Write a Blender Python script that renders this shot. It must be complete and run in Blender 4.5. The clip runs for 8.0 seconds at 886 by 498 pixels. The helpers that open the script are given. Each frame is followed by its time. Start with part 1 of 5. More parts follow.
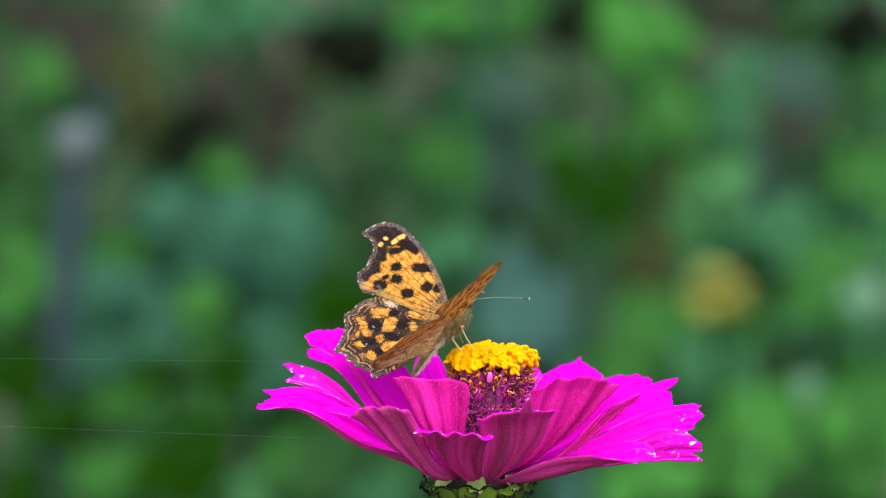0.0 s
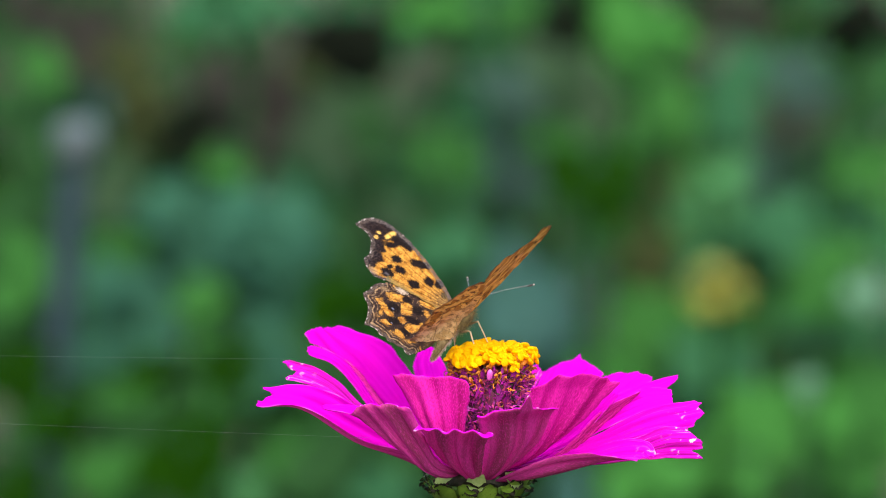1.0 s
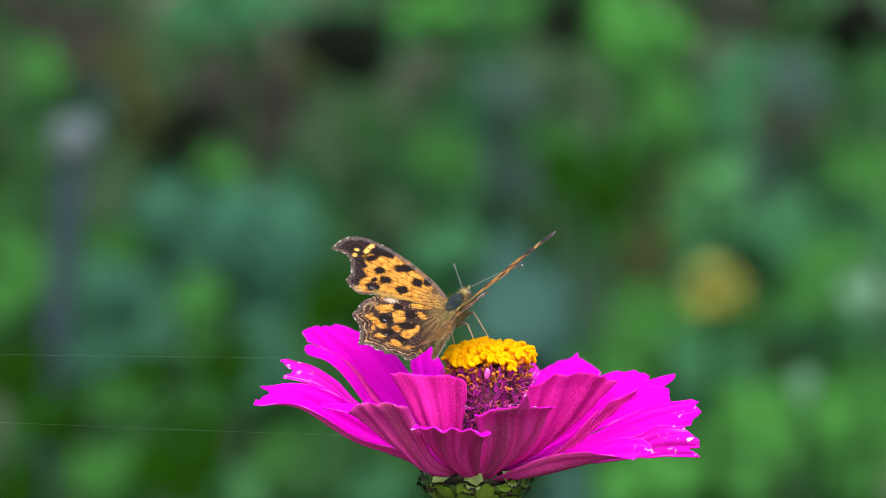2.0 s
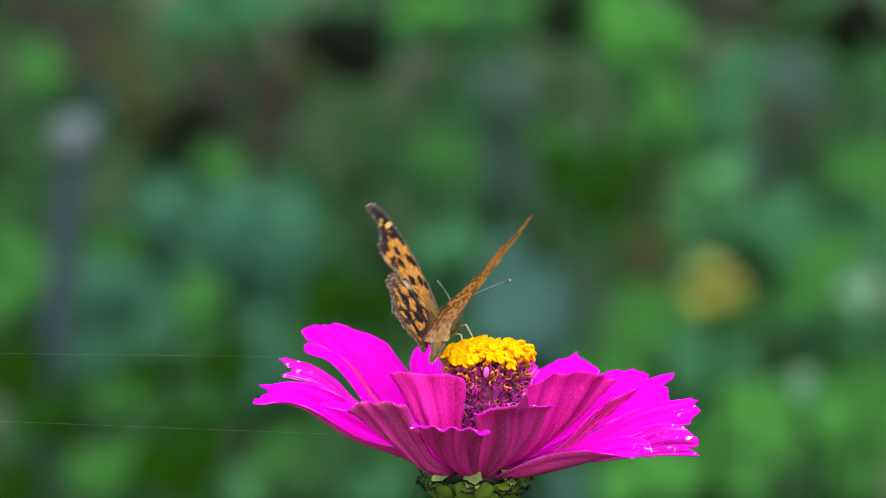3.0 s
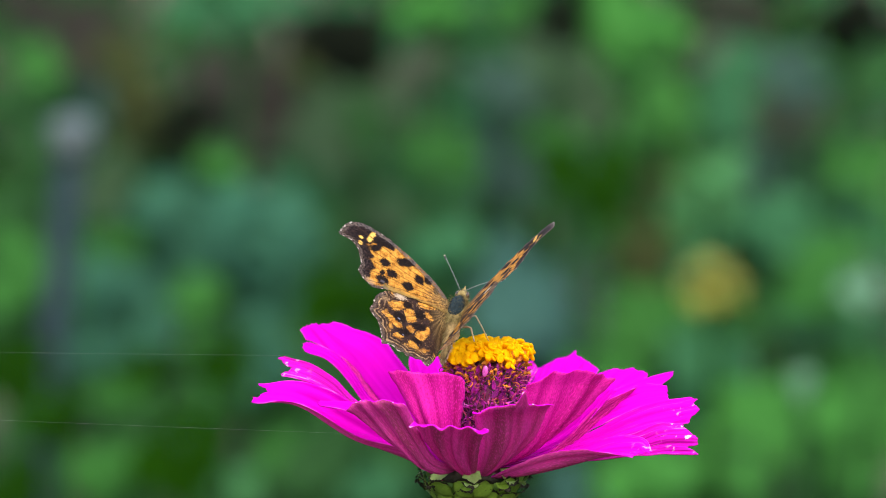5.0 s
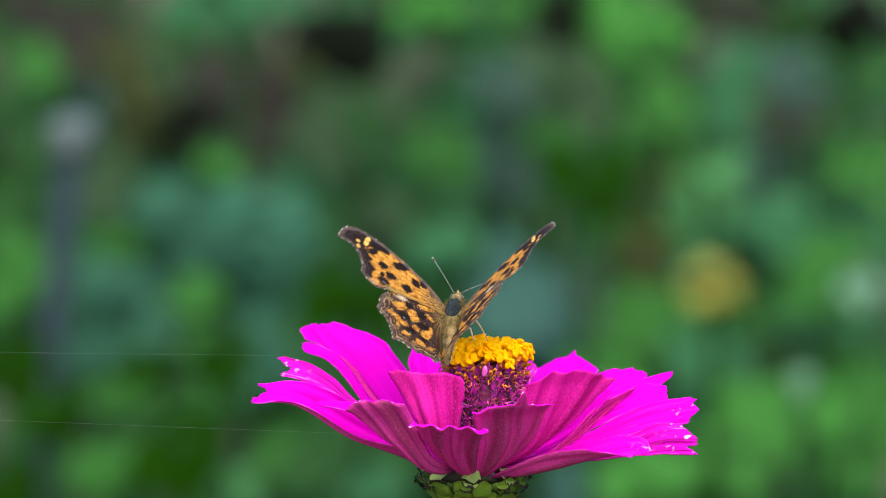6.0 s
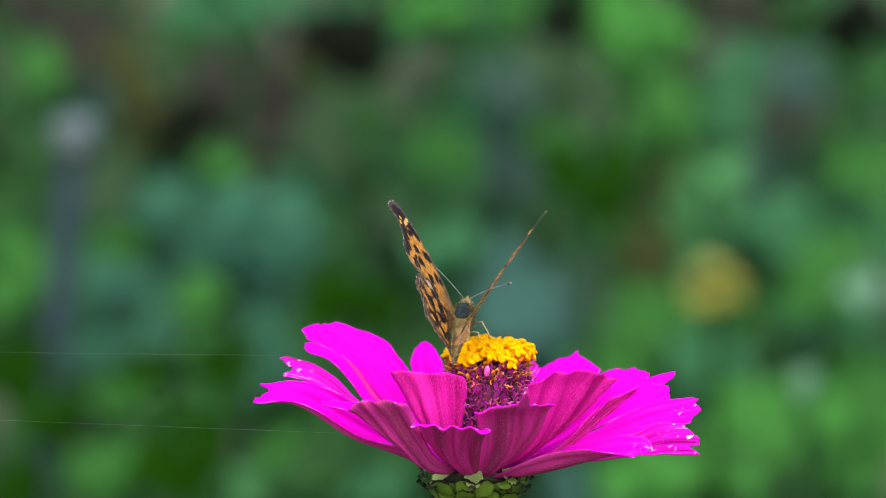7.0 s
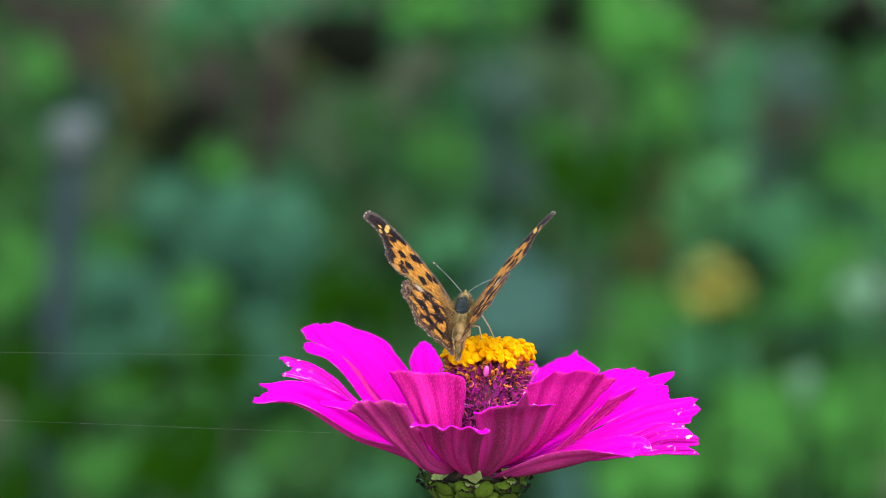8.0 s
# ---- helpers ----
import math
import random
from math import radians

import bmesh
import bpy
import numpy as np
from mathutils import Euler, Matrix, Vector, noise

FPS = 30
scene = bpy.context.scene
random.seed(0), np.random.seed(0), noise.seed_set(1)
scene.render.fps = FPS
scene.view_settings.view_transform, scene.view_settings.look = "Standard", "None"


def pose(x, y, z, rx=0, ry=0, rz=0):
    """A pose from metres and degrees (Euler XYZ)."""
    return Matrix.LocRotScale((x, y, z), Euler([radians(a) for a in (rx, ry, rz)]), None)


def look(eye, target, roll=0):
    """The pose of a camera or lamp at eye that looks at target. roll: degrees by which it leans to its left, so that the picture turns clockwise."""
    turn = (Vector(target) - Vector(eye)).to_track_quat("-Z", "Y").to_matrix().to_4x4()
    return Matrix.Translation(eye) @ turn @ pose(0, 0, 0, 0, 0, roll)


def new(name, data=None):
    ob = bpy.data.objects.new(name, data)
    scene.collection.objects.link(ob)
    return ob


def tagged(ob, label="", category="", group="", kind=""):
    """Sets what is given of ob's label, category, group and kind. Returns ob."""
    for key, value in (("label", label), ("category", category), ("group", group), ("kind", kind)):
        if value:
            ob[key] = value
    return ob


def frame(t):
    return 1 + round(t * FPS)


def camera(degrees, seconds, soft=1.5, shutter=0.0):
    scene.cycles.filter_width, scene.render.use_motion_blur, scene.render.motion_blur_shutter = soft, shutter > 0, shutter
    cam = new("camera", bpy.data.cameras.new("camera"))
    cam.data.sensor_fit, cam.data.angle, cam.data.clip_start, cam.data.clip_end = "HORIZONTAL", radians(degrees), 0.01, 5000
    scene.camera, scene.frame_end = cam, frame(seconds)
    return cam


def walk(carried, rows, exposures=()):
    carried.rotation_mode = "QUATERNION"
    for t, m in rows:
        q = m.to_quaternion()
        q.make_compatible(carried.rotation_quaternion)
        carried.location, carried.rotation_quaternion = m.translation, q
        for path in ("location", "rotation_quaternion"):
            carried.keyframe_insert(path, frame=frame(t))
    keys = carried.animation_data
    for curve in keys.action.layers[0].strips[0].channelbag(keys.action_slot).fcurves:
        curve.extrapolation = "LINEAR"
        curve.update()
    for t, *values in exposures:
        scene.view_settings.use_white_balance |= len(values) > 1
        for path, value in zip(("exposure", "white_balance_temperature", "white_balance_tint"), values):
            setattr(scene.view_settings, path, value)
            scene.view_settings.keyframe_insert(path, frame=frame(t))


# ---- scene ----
MM = 0.001
BLOOM = 1.0                      # height of the flower head's base over the ground

# the camera: a long lens, nearly still, that drifts a little
cam = camera(6.8794, 8.0, soft=0.7, shutter=0.5)
cam.data.dof.use_dof = True
cam.data.dof.focus_distance = 1.487
cam.data.dof.aperture_fstop = 19.0
cam.data.dof.aperture_blades = 0
EYE = Vector((-0.00621, -1.48153, 1.27994))
AIM = Vector((-0.00621, 0.0, 1.04529))
DRIFT = [(0.0, 9.2, 11.0), (0.5, 9.2, 8.0), (1.0, 9.2, 6.5), (1.5, 6.0, 5.0), (3.0, 3.0, 2.0), (3.5, 0.0, 0.0), (4.0, 0.0, 0.0),
         (4.5, 1.5, 0.0), (6.0, 0.2, 0.0), (6.5, 3.0, 0.0), (7.0, 4.3, 0.0), (7.5, 3.0, 0.0), (8.0, 3.0, 0.0)]
walk(cam, [(t, look(EYE, AIM + Vector((-a, 0.0, b * 1.012)) * 0.115 * MM)) for t, a, b in DRIFT])

# the light: a bright, hazy sky and a soft, high sun on the near side of the flower
world = bpy.data.worlds.new("world")
scene.world = world
world.use_nodes = True
sky = world.node_tree.nodes.new("ShaderNodeTexSky")
sky.sky_type, sky.sun_disc = "NISHITA", False
SUN_UP, SUN_ROUND = radians(52), radians(176)
sky.sun_elevation, sky.sun_rotation = SUN_UP, SUN_ROUND
sky.air_density, sky.dust_density = 1.0, 3.0
back = world.node_tree.nodes["Background"]
back.inputs["Strength"].default_value = 0.15
world.node_tree.links.new(sky.outputs[0], back.inputs["Color"])
sun = new("sun", bpy.data.lights.new("sun", "SUN"))
sun.data.energy, sun.data.angle, sun.data.color = 1.4, radians(75), (1.0, 0.96, 0.90)
sun.matrix_world = look((math.sin(SUN_ROUND) * math.cos(SUN_UP) * 30, math.cos(SUN_ROUND) * math.cos(SUN_UP) * 30, math.sin(SUN_UP) * 30), (0, 0, 0))
scene.view_settings.exposure = 1.565


# ---- materials ----
def blank(name):
    m = bpy.data.materials.new(name)
    m.use_nodes = True
    return m, m.node_tree.nodes, m.node_tree.links, m.node_tree.nodes["Principled BSDF"]


def mixer(nodes, links, fac, a, b, mode="MIX"):
    """A colour mix; fac, a and b are sockets or values."""
    n = nodes.new("ShaderNodeMix")
    n.data_type, n.blend_type = "RGBA", mode
    for key, value in ((0, fac), (6, a), (7, b)):
        if isinstance(value, bpy.types.NodeSocket):
            links.new(value, n.inputs[key])
        else:
            n.inputs[key].default_value = value if key == 0 else (*value, 1.0)
    return n.outputs[2]


def ramp(nodes, links, fac, lo, hi):
    n = nodes.new("ShaderNodeMapRange")
    n.inputs[1].default_value, n.inputs[2].default_value = lo, hi
    links.new(fac, n.inputs[0])
    return n.outputs[0]


def noised(nodes, links, vector, scale, detail=3.0):
    n = nodes.new("ShaderNodeTexNoise")
    n.inputs["Scale"].default_value, n.inputs["Detail"].default_value = scale, detail
    links.new(vector, n.inputs["Vector"])
    return n.outputs["Fac"]


def bumped(nodes, links, height, shader, strength, distance):
    n = nodes.new("ShaderNodeBump")
    n.inputs["Strength"].default_value, n.inputs["Distance"].default_value = strength, distance
    links.new(height, n.inputs["Height"])
    links.new(n.outputs[0], shader.inputs["Normal"])


def lets_light(m, nodes, links, shader, colour, share):
    """Some of the light goes through, as in leaves and petals."""
    thin = nodes.new("ShaderNodeBsdfTranslucent")
    if isinstance(colour, bpy.types.NodeSocket):
        links.new(colour, thin.inputs["Color"])
    else:
        thin.inputs["Color"].default_value = (*colour, 1.0)
    mix = nodes.new("ShaderNodeMixShader")
    mix.inputs[0].default_value = share
    links.new(shader.outputs[0], mix.inputs[1])
    links.new(thin.outputs[0], mix.inputs[2])
    links.new(mix.outputs[0], nodes["Material Output"].inputs["Surface"])


def stained(name, dark, light, scale, rough=0.6, bump=0.3, depth=0.0002, fine=9.0, spec=0.3, thin=0.0, vary=0.0):
    """Two tones in large and small patches, with a fine relief; vary: how much one object differs from the next."""
    m, nodes, links, shader = blank(name)
    where = nodes.new("ShaderNodeTexCoord").outputs["Object"]
    big, small = noised(nodes, links, where, scale), noised(nodes, links, where, scale * fine)
    colour = mixer(nodes, links, ramp(nodes, links, big, 0.3, 0.7), dark, light)
    colour = mixer(nodes, links, 0.35, colour, mixer(nodes, links, ramp(nodes, links, small, 0.3, 0.7), dark, light))
    if vary:
        info = nodes.new("ShaderNodeObjectInfo")
        hue = nodes.new("ShaderNodeHueSaturation")
        spread = nodes.new("ShaderNodeMapRange")
        spread.inputs[3].default_value, spread.inputs[4].default_value = 1.0 - vary, 1.0 + vary
        links.new(info.outputs["Random"], spread.inputs[0])
        links.new(spread.outputs[0], hue.inputs["Value"])
        links.new(colour, hue.inputs["Color"])
        colour = hue.outputs[0]
    links.new(colour, shader.inputs["Base Color"])
    shader.inputs["Roughness"].default_value, shader.inputs["Specular IOR Level"].default_value = rough, spec
    bumped(nodes, links, small, shader, bump, depth)
    if thin:
        lets_light(m, nodes, links, shader, colour, thin)
    return m


def petal_skin(name, dark, light, vein, rough, spec, thin, worn=0.0, ribs=0.0, cells=0.0, bands=0.0, hem=0.5):
    """Ray petals: broad bands and fine veins along the petal, small cells across it; worn: bleached, torn patches towards the tip."""
    m, nodes, links, shader = blank(name)
    uv = nodes.new("ShaderNodeTexCoord").outputs["UV"]
    offset = nodes.new("ShaderNodeObjectInfo").outputs["Random"]
    moved = nodes.new("ShaderNodeVectorMath")                     # no two petals alike
    moved.operation = "MULTIPLY_ADD"
    moved.inputs[1].default_value = (7.0, 7.0, 7.0)
    links.new(offset, moved.inputs[0])
    links.new(uv, moved.inputs[2])

    def stretched(x, y):
        node = nodes.new("ShaderNodeMapping")
        node.inputs["Scale"].default_value = (x, y, 1.0)
        links.new(moved.outputs[0], node.inputs["Vector"])
        return node.outputs[0]

    def times(a, b):
        node = nodes.new("ShaderNodeMath")
        node.operation = "MULTIPLY"
        for key, value in enumerate((a, b)):
            if isinstance(value, bpy.types.NodeSocket):
                links.new(value, node.inputs[key])
            else:
                node.inputs[key].default_value = value
        return node.outputs[0]

    streak = noised(nodes, links, stretched(0.8, 9.0), 1.3, 3.0)
    colour = mixer(nodes, links, ramp(nodes, links, streak, 0.34, 0.66), dark, light)
    if bands:
        band = noised(nodes, links, stretched(0.4, 4.2), 1.0, 2.0)
        colour = mixer(nodes, links, times(ramp(nodes, links, band, 0.47, 0.60), bands), colour, vein)
    if ribs:
        line = noised(nodes, links, stretched(1.6, 22.0), 1.0, 3.0)
        colour = mixer(nodes, links, times(ramp(nodes, links, line, 0.52, 0.62), ribs), colour, vein)
    cell = noised(nodes, links, stretched(40.0, 62.0), 1.0, 2.0)
    if cells:
        colour = mixer(nodes, links, times(ramp(nodes, links, cell, 0.52, 0.66), cells * 0.6), colour, vein)
        colour = mixer(nodes, links, times(ramp(nodes, links, cell, 0.47, 0.36), cells), colour, light)
    split = nodes.new("ShaderNodeSeparateXYZ")
    links.new(uv, split.inputs[0])
    centred = nodes.new("ShaderNodeMath")
    centred.operation = "SUBTRACT"
    centred.inputs[1].default_value = 0.5
    links.new(split.outputs[1], centred.inputs[0])
    outward = nodes.new("ShaderNodeMath")
    outward.operation = "ABSOLUTE"
    links.new(centred.outputs[0], outward.inputs[0])
    rim = times(ramp(nodes, links, outward.outputs[0], 0.488, 0.500), ramp(nodes, links, noised(nodes, links, stretched(7.0, 2.0), 1.5, 5.0), 0.48, 0.72))
    colour = mixer(nodes, links, times(rim, hem), colour, (0.88, 0.30, 0.72))       # pale hem, broken here and there; a bright edge halo put into the colour
    if worn:
        where = nodes.new("ShaderNodeTexCoord").outputs["Object"]
        outer = ramp(nodes, links, split.outputs[0], 0.84, 1.02)
        patch = ramp(nodes, links, noised(nodes, links, where, 520.0, 8.0), 0.605, 0.66)
        line = ramp(nodes, links, noised(nodes, links, stretched(4.0, 22.0), 1.0, 4.0), 0.62, 0.67)
        colour = mixer(nodes, links, times(times(line, ramp(nodes, links, split.outputs[0], 0.5, 0.85)), 0.7 * worn ** 5), colour, (0.88, 0.42, 0.76))
        colour = mixer(nodes, links, times(times(patch, outer), worn), colour, (0.86, 0.74, 0.82))
    links.new(colour, shader.inputs["Base Color"])
    shader.inputs["Roughness"].default_value, shader.inputs["Specular IOR Level"].default_value = rough, spec
    both = nodes.new("ShaderNodeMath")
    both.operation = "ADD"
    links.new(streak, both.inputs[0])
    links.new(times(cell, 0.25), both.inputs[1])
    bumped(nodes, links, both.outputs[0], shader, 0.5, 0.0004)
    lets_light(m, nodes, links, shader, colour, thin)
    return m


def wing_skin(name, thin, grit):
    """Wing scales: the pigment of the pattern, broken up by fine grain along the veins."""
    m, nodes, links, shader = blank(name)
    pigment = nodes.new("ShaderNodeVertexColor")
    pigment.layer_name = "pigment"
    where = nodes.new("ShaderNodeTexCoord").outputs["Object"]
    grain = noised(nodes, links, where, 2600.0, 2.0)
    soft = noised(nodes, links, where, 420.0, 3.0)
    colour = mixer(nodes, links, grit, pigment.outputs[0], mixer(nodes, links, ramp(nodes, links, grain, 0.35, 0.7), (0.10, 0.06, 0.04), (1.0, 1.0, 1.0)), "MULTIPLY")
    colour = mixer(nodes, links, grit * 0.8, colour, mixer(nodes, links, ramp(nodes, links, soft, 0.3, 0.7), (0.4, 0.35, 0.3), (1.0, 1.0, 1.0)), "MULTIPLY")
    links.new(colour, shader.inputs["Base Color"])
    shader.inputs["Roughness"].default_value, shader.inputs["Specular IOR Level"].default_value = 0.7, 0.06
    bumped(nodes, links, grain, shader, 0.5, 0.00008)
    lets_light(m, nodes, links, shader, colour, thin)
    return m


PETAL_UP = petal_skin("petal_upper", (0.72, 0.0, 0.58), (0.84, 0.002, 0.70), (0.6, 0.0, 0.5), 0.75, 0.05, 0.50)
PETAL_WORN = petal_skin("petal_upper_worn", (0.72, 0.0, 0.56), (0.84, 0.002, 0.70), (0.6, 0.0, 0.5), 0.7, 0.08, 0.50, 0.7)
PETAL_TORN = petal_skin("petal_upper_torn", (0.62, 0.0, 0.44), (0.84, 0.006, 0.70), (0.34, 0.0, 0.20), 0.65, 0.12, 0.45, 1.0, 0.75)
PETAL_DOWN = petal_skin("petal_under", (0.42, 0.028, 0.185), (0.69, 0.052, 0.355), (0.19, 0.034, 0.062), 0.7, 0.12, 0.28, 0.0, 0.18, 0.55, 0.7, 0.4)
PETAL_PINK = petal_skin("petal_under_fresh", (0.54, 0.005, 0.25), (0.76, 0.022, 0.39), (0.32, 0.008, 0.11), 0.7, 0.12, 0.30, 0.0, 0.12, 0.8, 0.65, 0.4)
FLORET = stained("floret_yellow", (0.90, 0.45, 0.0), (1.0, 0.72, 0.006), 400, 0.8, 0.3, 0.0001, spec=0.03, thin=0.5, vary=0.06)
BUD = stained("floret_bud", (0.62, 0.05, 0.42), (0.88, 0.26, 0.62), 700, 0.6, 0.2, 0.0001, thin=0.3)
FLORET_OLD = stained("floret_orange", (0.62, 0.20, 0.0), (0.86, 0.38, 0.0), 400, 0.8, 0.3, 0.0001, spec=0.03, thin=0.4, vary=0.08)
FLORET_TUBE = stained("floret_tube", (0.55, 0.16, 0.005), (0.75, 0.33, 0.01), 900, 0.5, 0.3, 0.0001)
SPENT = stained("floret_spent", (0.09, 0.022, 0.010), (0.55, 0.19, 0.02), 500, 0.7, 0.3, 0.0001, spec=0.1, vary=0.5)
STYLE = stained("style_orange", (0.30, 0.065, 0.008), (0.80, 0.30, 0.015), 700, 0.5, 0.2, 0.0001, spec=0.3, vary=0.6)
CHAFF = stained("chaff_maroon", (0.07, 0.002, 0.045), (0.46, 0.020, 0.34), 500, 0.45, 0.4, 0.0002, spec=0.5, vary=0.6)
CHAFF_TIP = stained("chaff_tip", (0.20, 0.02, 0.03), (0.60, 0.08, 0.22), 700, 0.45, 0.4, 0.0002, spec=0.5, vary=0.3)
CORE = stained("receptacle", (0.03, 0.004, 0.012), (0.12, 0.010, 0.05), 300, 0.7)
SEPAL_PALE = stained("bract_pale", (0.20, 0.32, 0.07), (0.46, 0.56, 0.22), 260, 0.5, 0.4, 0.0002, thin=0.1)
SEPAL = stained("bract_green", (0.12, 0.23, 0.018), (0.27, 0.42, 0.05), 260, 0.5, 0.4, 0.0002, thin=0.1)
SEPAL_RIM = stained("bract_rim", (0.012, 0.012, 0.008), (0.06, 0.05, 0.03), 900, 0.8, 0.6, 0.0003)
STEM = stained("stem_green", (0.07, 0.15, 0.02), (0.16, 0.28, 0.05), 300, 0.55, 0.4, 0.0002)
WING_UP = wing_skin("wing_upper", 0.28, 0.30)
WING_DOWN = wing_skin("wing_under", 0.40, 0.05)
FUR = stained("fur_brown", (0.06, 0.045, 0.018), (0.44, 0.33, 0.13), 1100, 0.9, 0.9, 0.0004, spec=0.1)
FUR_DARK = stained("fur_slate", (0.006, 0.009, 0.010), (0.040, 0.060, 0.068), 1100, 0.9, 0.9, 0.0004, spec=0.04)
ABDOMEN = stained("fur_golden", (0.06, 0.04, 0.015), (0.36, 0.25, 0.11), 420, 0.9, 0.9, 0.0004, 5.0, spec=0.1)
BELLY = stained("belly_pale", (0.34, 0.235, 0.17), (0.74, 0.60, 0.48), 500, 0.9, 0.8, 0.0003, spec=0.1)
LEG = stained("leg_tan", (0.35, 0.22, 0.10), (0.62, 0.45, 0.28), 900, 0.5, 0.3, 0.0001)
FEELER = stained("feeler_grey", (0.05, 0.055, 0.05), (0.22, 0.23, 0.20), 1500, 0.5, 0.3, 0.0001)
FEELER_TIP = stained("feeler_tip", (0.01, 0.01, 0.01), (0.04, 0.03, 0.02), 1500, 0.5, 0.3, 0.0001)
EYE_SKIN = stained("eye_dark", (0.02, 0.012, 0.008), (0.06, 0.035, 0.02), 1500, 0.25, 0.1, 0.0001, spec=0.6)
SILK = stained("silk", (0.03, 0.036, 0.034), (0.13, 0.15, 0.145), 200, 0.3, 0.1, 0.0001, spec=0.3)


def leaf_skin(name, dark, light, rough=0.6, spec=0.18):
    return stained(name, dark, light, 25, rough, 0.4, 0.001, 6.0, spec, 0.30)


LEAF = {}
LEAF["mid"] = leaf_skin("leaf_mid", (0.0113, 0.0419, 0.0100), (0.0191, 0.0713, 0.0170), 0.7, 0.08)
LEAF["soft"] = leaf_skin("leaf_soft", (0.0195, 0.0826, 0.0136), (0.0333, 0.1406, 0.0232), 0.7, 0.08)
LEAF["bright"] = leaf_skin("leaf_bright", (0.0236, 0.1020, 0.0160), (0.0402, 0.1735, 0.0273), 0.7, 0.08)
LEAF["mint"] = leaf_skin("leaf_mint", (0.0323, 0.1115, 0.0364), (0.0550, 0.1900, 0.0618), 0.7, 0.08)
# deep: dark green leaves, darkened further to stand in for shady gaps
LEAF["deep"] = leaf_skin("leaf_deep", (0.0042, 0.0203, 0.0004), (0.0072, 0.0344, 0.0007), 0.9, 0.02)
LEAF["sea"] = leaf_skin("leaf_sea", (0.0184, 0.0739, 0.0290), (0.0311, 0.1258, 0.0492), 0.7, 0.08)
LEAF["teal"] = leaf_skin("leaf_teal", (0.0178, 0.0660, 0.0380), (0.0300, 0.1120, 0.0645), 0.7, 0.08)
LEAF["mist"] = leaf_skin("leaf_mist", (0.0258, 0.0710, 0.0579), (0.0440, 0.1210, 0.0986), 0.7, 0.08)
LEAF["haze"] = leaf_skin("leaf_haze", (0.0354, 0.0489, 0.0489), (0.0603, 0.0832, 0.0832), 0.7, 0.08)
# slate and moss: duller leaf colours with the shade put into them
LEAF["slate"] = leaf_skin("leaf_shaded_grey", (0.0228, 0.0492, 0.0368), (0.0390, 0.0837, 0.0627), 0.7, 0.08)
LEAF["moss"] = leaf_skin("leaf_shaded_dull", (0.0193, 0.0397, 0.0172), (0.0330, 0.0677, 0.0292), 0.7, 0.08)
LEAF["ash"] = leaf_skin("leaf_ash", (0.0294, 0.0393, 0.0234), (0.0501, 0.0668, 0.0399), 0.7, 0.08)
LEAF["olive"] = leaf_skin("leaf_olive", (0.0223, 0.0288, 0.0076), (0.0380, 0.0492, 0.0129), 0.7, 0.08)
# pale: leaf colour raised to stand in for a glossy highlight
LEAF["pale"] = leaf_skin("leaf_pale", (0.056, 0.132, 0.074), (0.094, 0.225, 0.125), 0.45, 0.3)
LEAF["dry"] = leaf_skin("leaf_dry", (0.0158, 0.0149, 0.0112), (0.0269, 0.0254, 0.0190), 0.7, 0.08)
# dark: near-black leaf colour standing in for shade between the plants
LEAF["dark"] = leaf_skin("leaf_shade_black", (0.0038, 0.0052, 0.0031), (0.0065, 0.0089, 0.0052), 0.9, 0.02)
POST = stained("post_grey", (0.012, 0.021, 0.026), (0.026, 0.040, 0.048), 12, 0.9, 0.3, 0.001, spec=0.03)
POST_CAP = stained("post_cap", (0.035, 0.050, 0.050), (0.07, 0.092, 0.092), 30, 0.4, 0.2, 0.001)
SOIL = stained("soil", (0.030, 0.026, 0.018), (0.075, 0.065, 0.045), 3.0, 0.95, 0.8, 0.02, 12.0, 0.1)
YELLOW = stained("bloom_yellow", (0.22, 0.225, 0.030), (0.34, 0.345, 0.075), 60, 0.5, 0.3, 0.0005, thin=0.2)


# ---- building blocks ----
def part(name, bm, material, parent, label=""):
    """Links a bmesh as one mesh object under a thing or a part."""
    mesh = bpy.data.meshes.new(name)
    bm.to_mesh(mesh)
    bm.free()
    return meshed(name, mesh, material, parent, label)


def meshed(name, mesh, material, parent, label=""):
    for m in material if isinstance(material, (list, tuple)) else [material]:
        if mesh.materials.find(m.name) < 0:
            mesh.materials.append(m)
    for p in mesh.polygons:
        p.use_smooth = True
    ob = new(name, mesh)
    ob.parent = parent
    return tagged(ob, label=label)


def lathe(bm, profile, steps, centre=(0, 0), wobble=0.0):
    """A turned form from (radius, height) rows."""
    rings = []
    for r, z in profile:
        rings.append([bm.verts.new((centre[0] + r * (1 + wobble * noise.noise((math.cos(a) * 2, math.sin(a) * 2, z * 300))) * math.cos(a),
                                    centre[1] + r * (1 + wobble * noise.noise((math.cos(a) * 2, math.sin(a) * 2, z * 300 + 9))) * math.sin(a), z))
                      for a in (2 * math.pi * k / steps for k in range(steps))])
    for lo, hi in zip(rings, rings[1:]):
        for k in range(steps):
            bm.faces.new((lo[k], lo[(k + 1) % steps], hi[(k + 1) % steps], hi[k]))
    bm.faces.new(rings[0][::-1])
    bm.faces.new(rings[-1])
    return bm


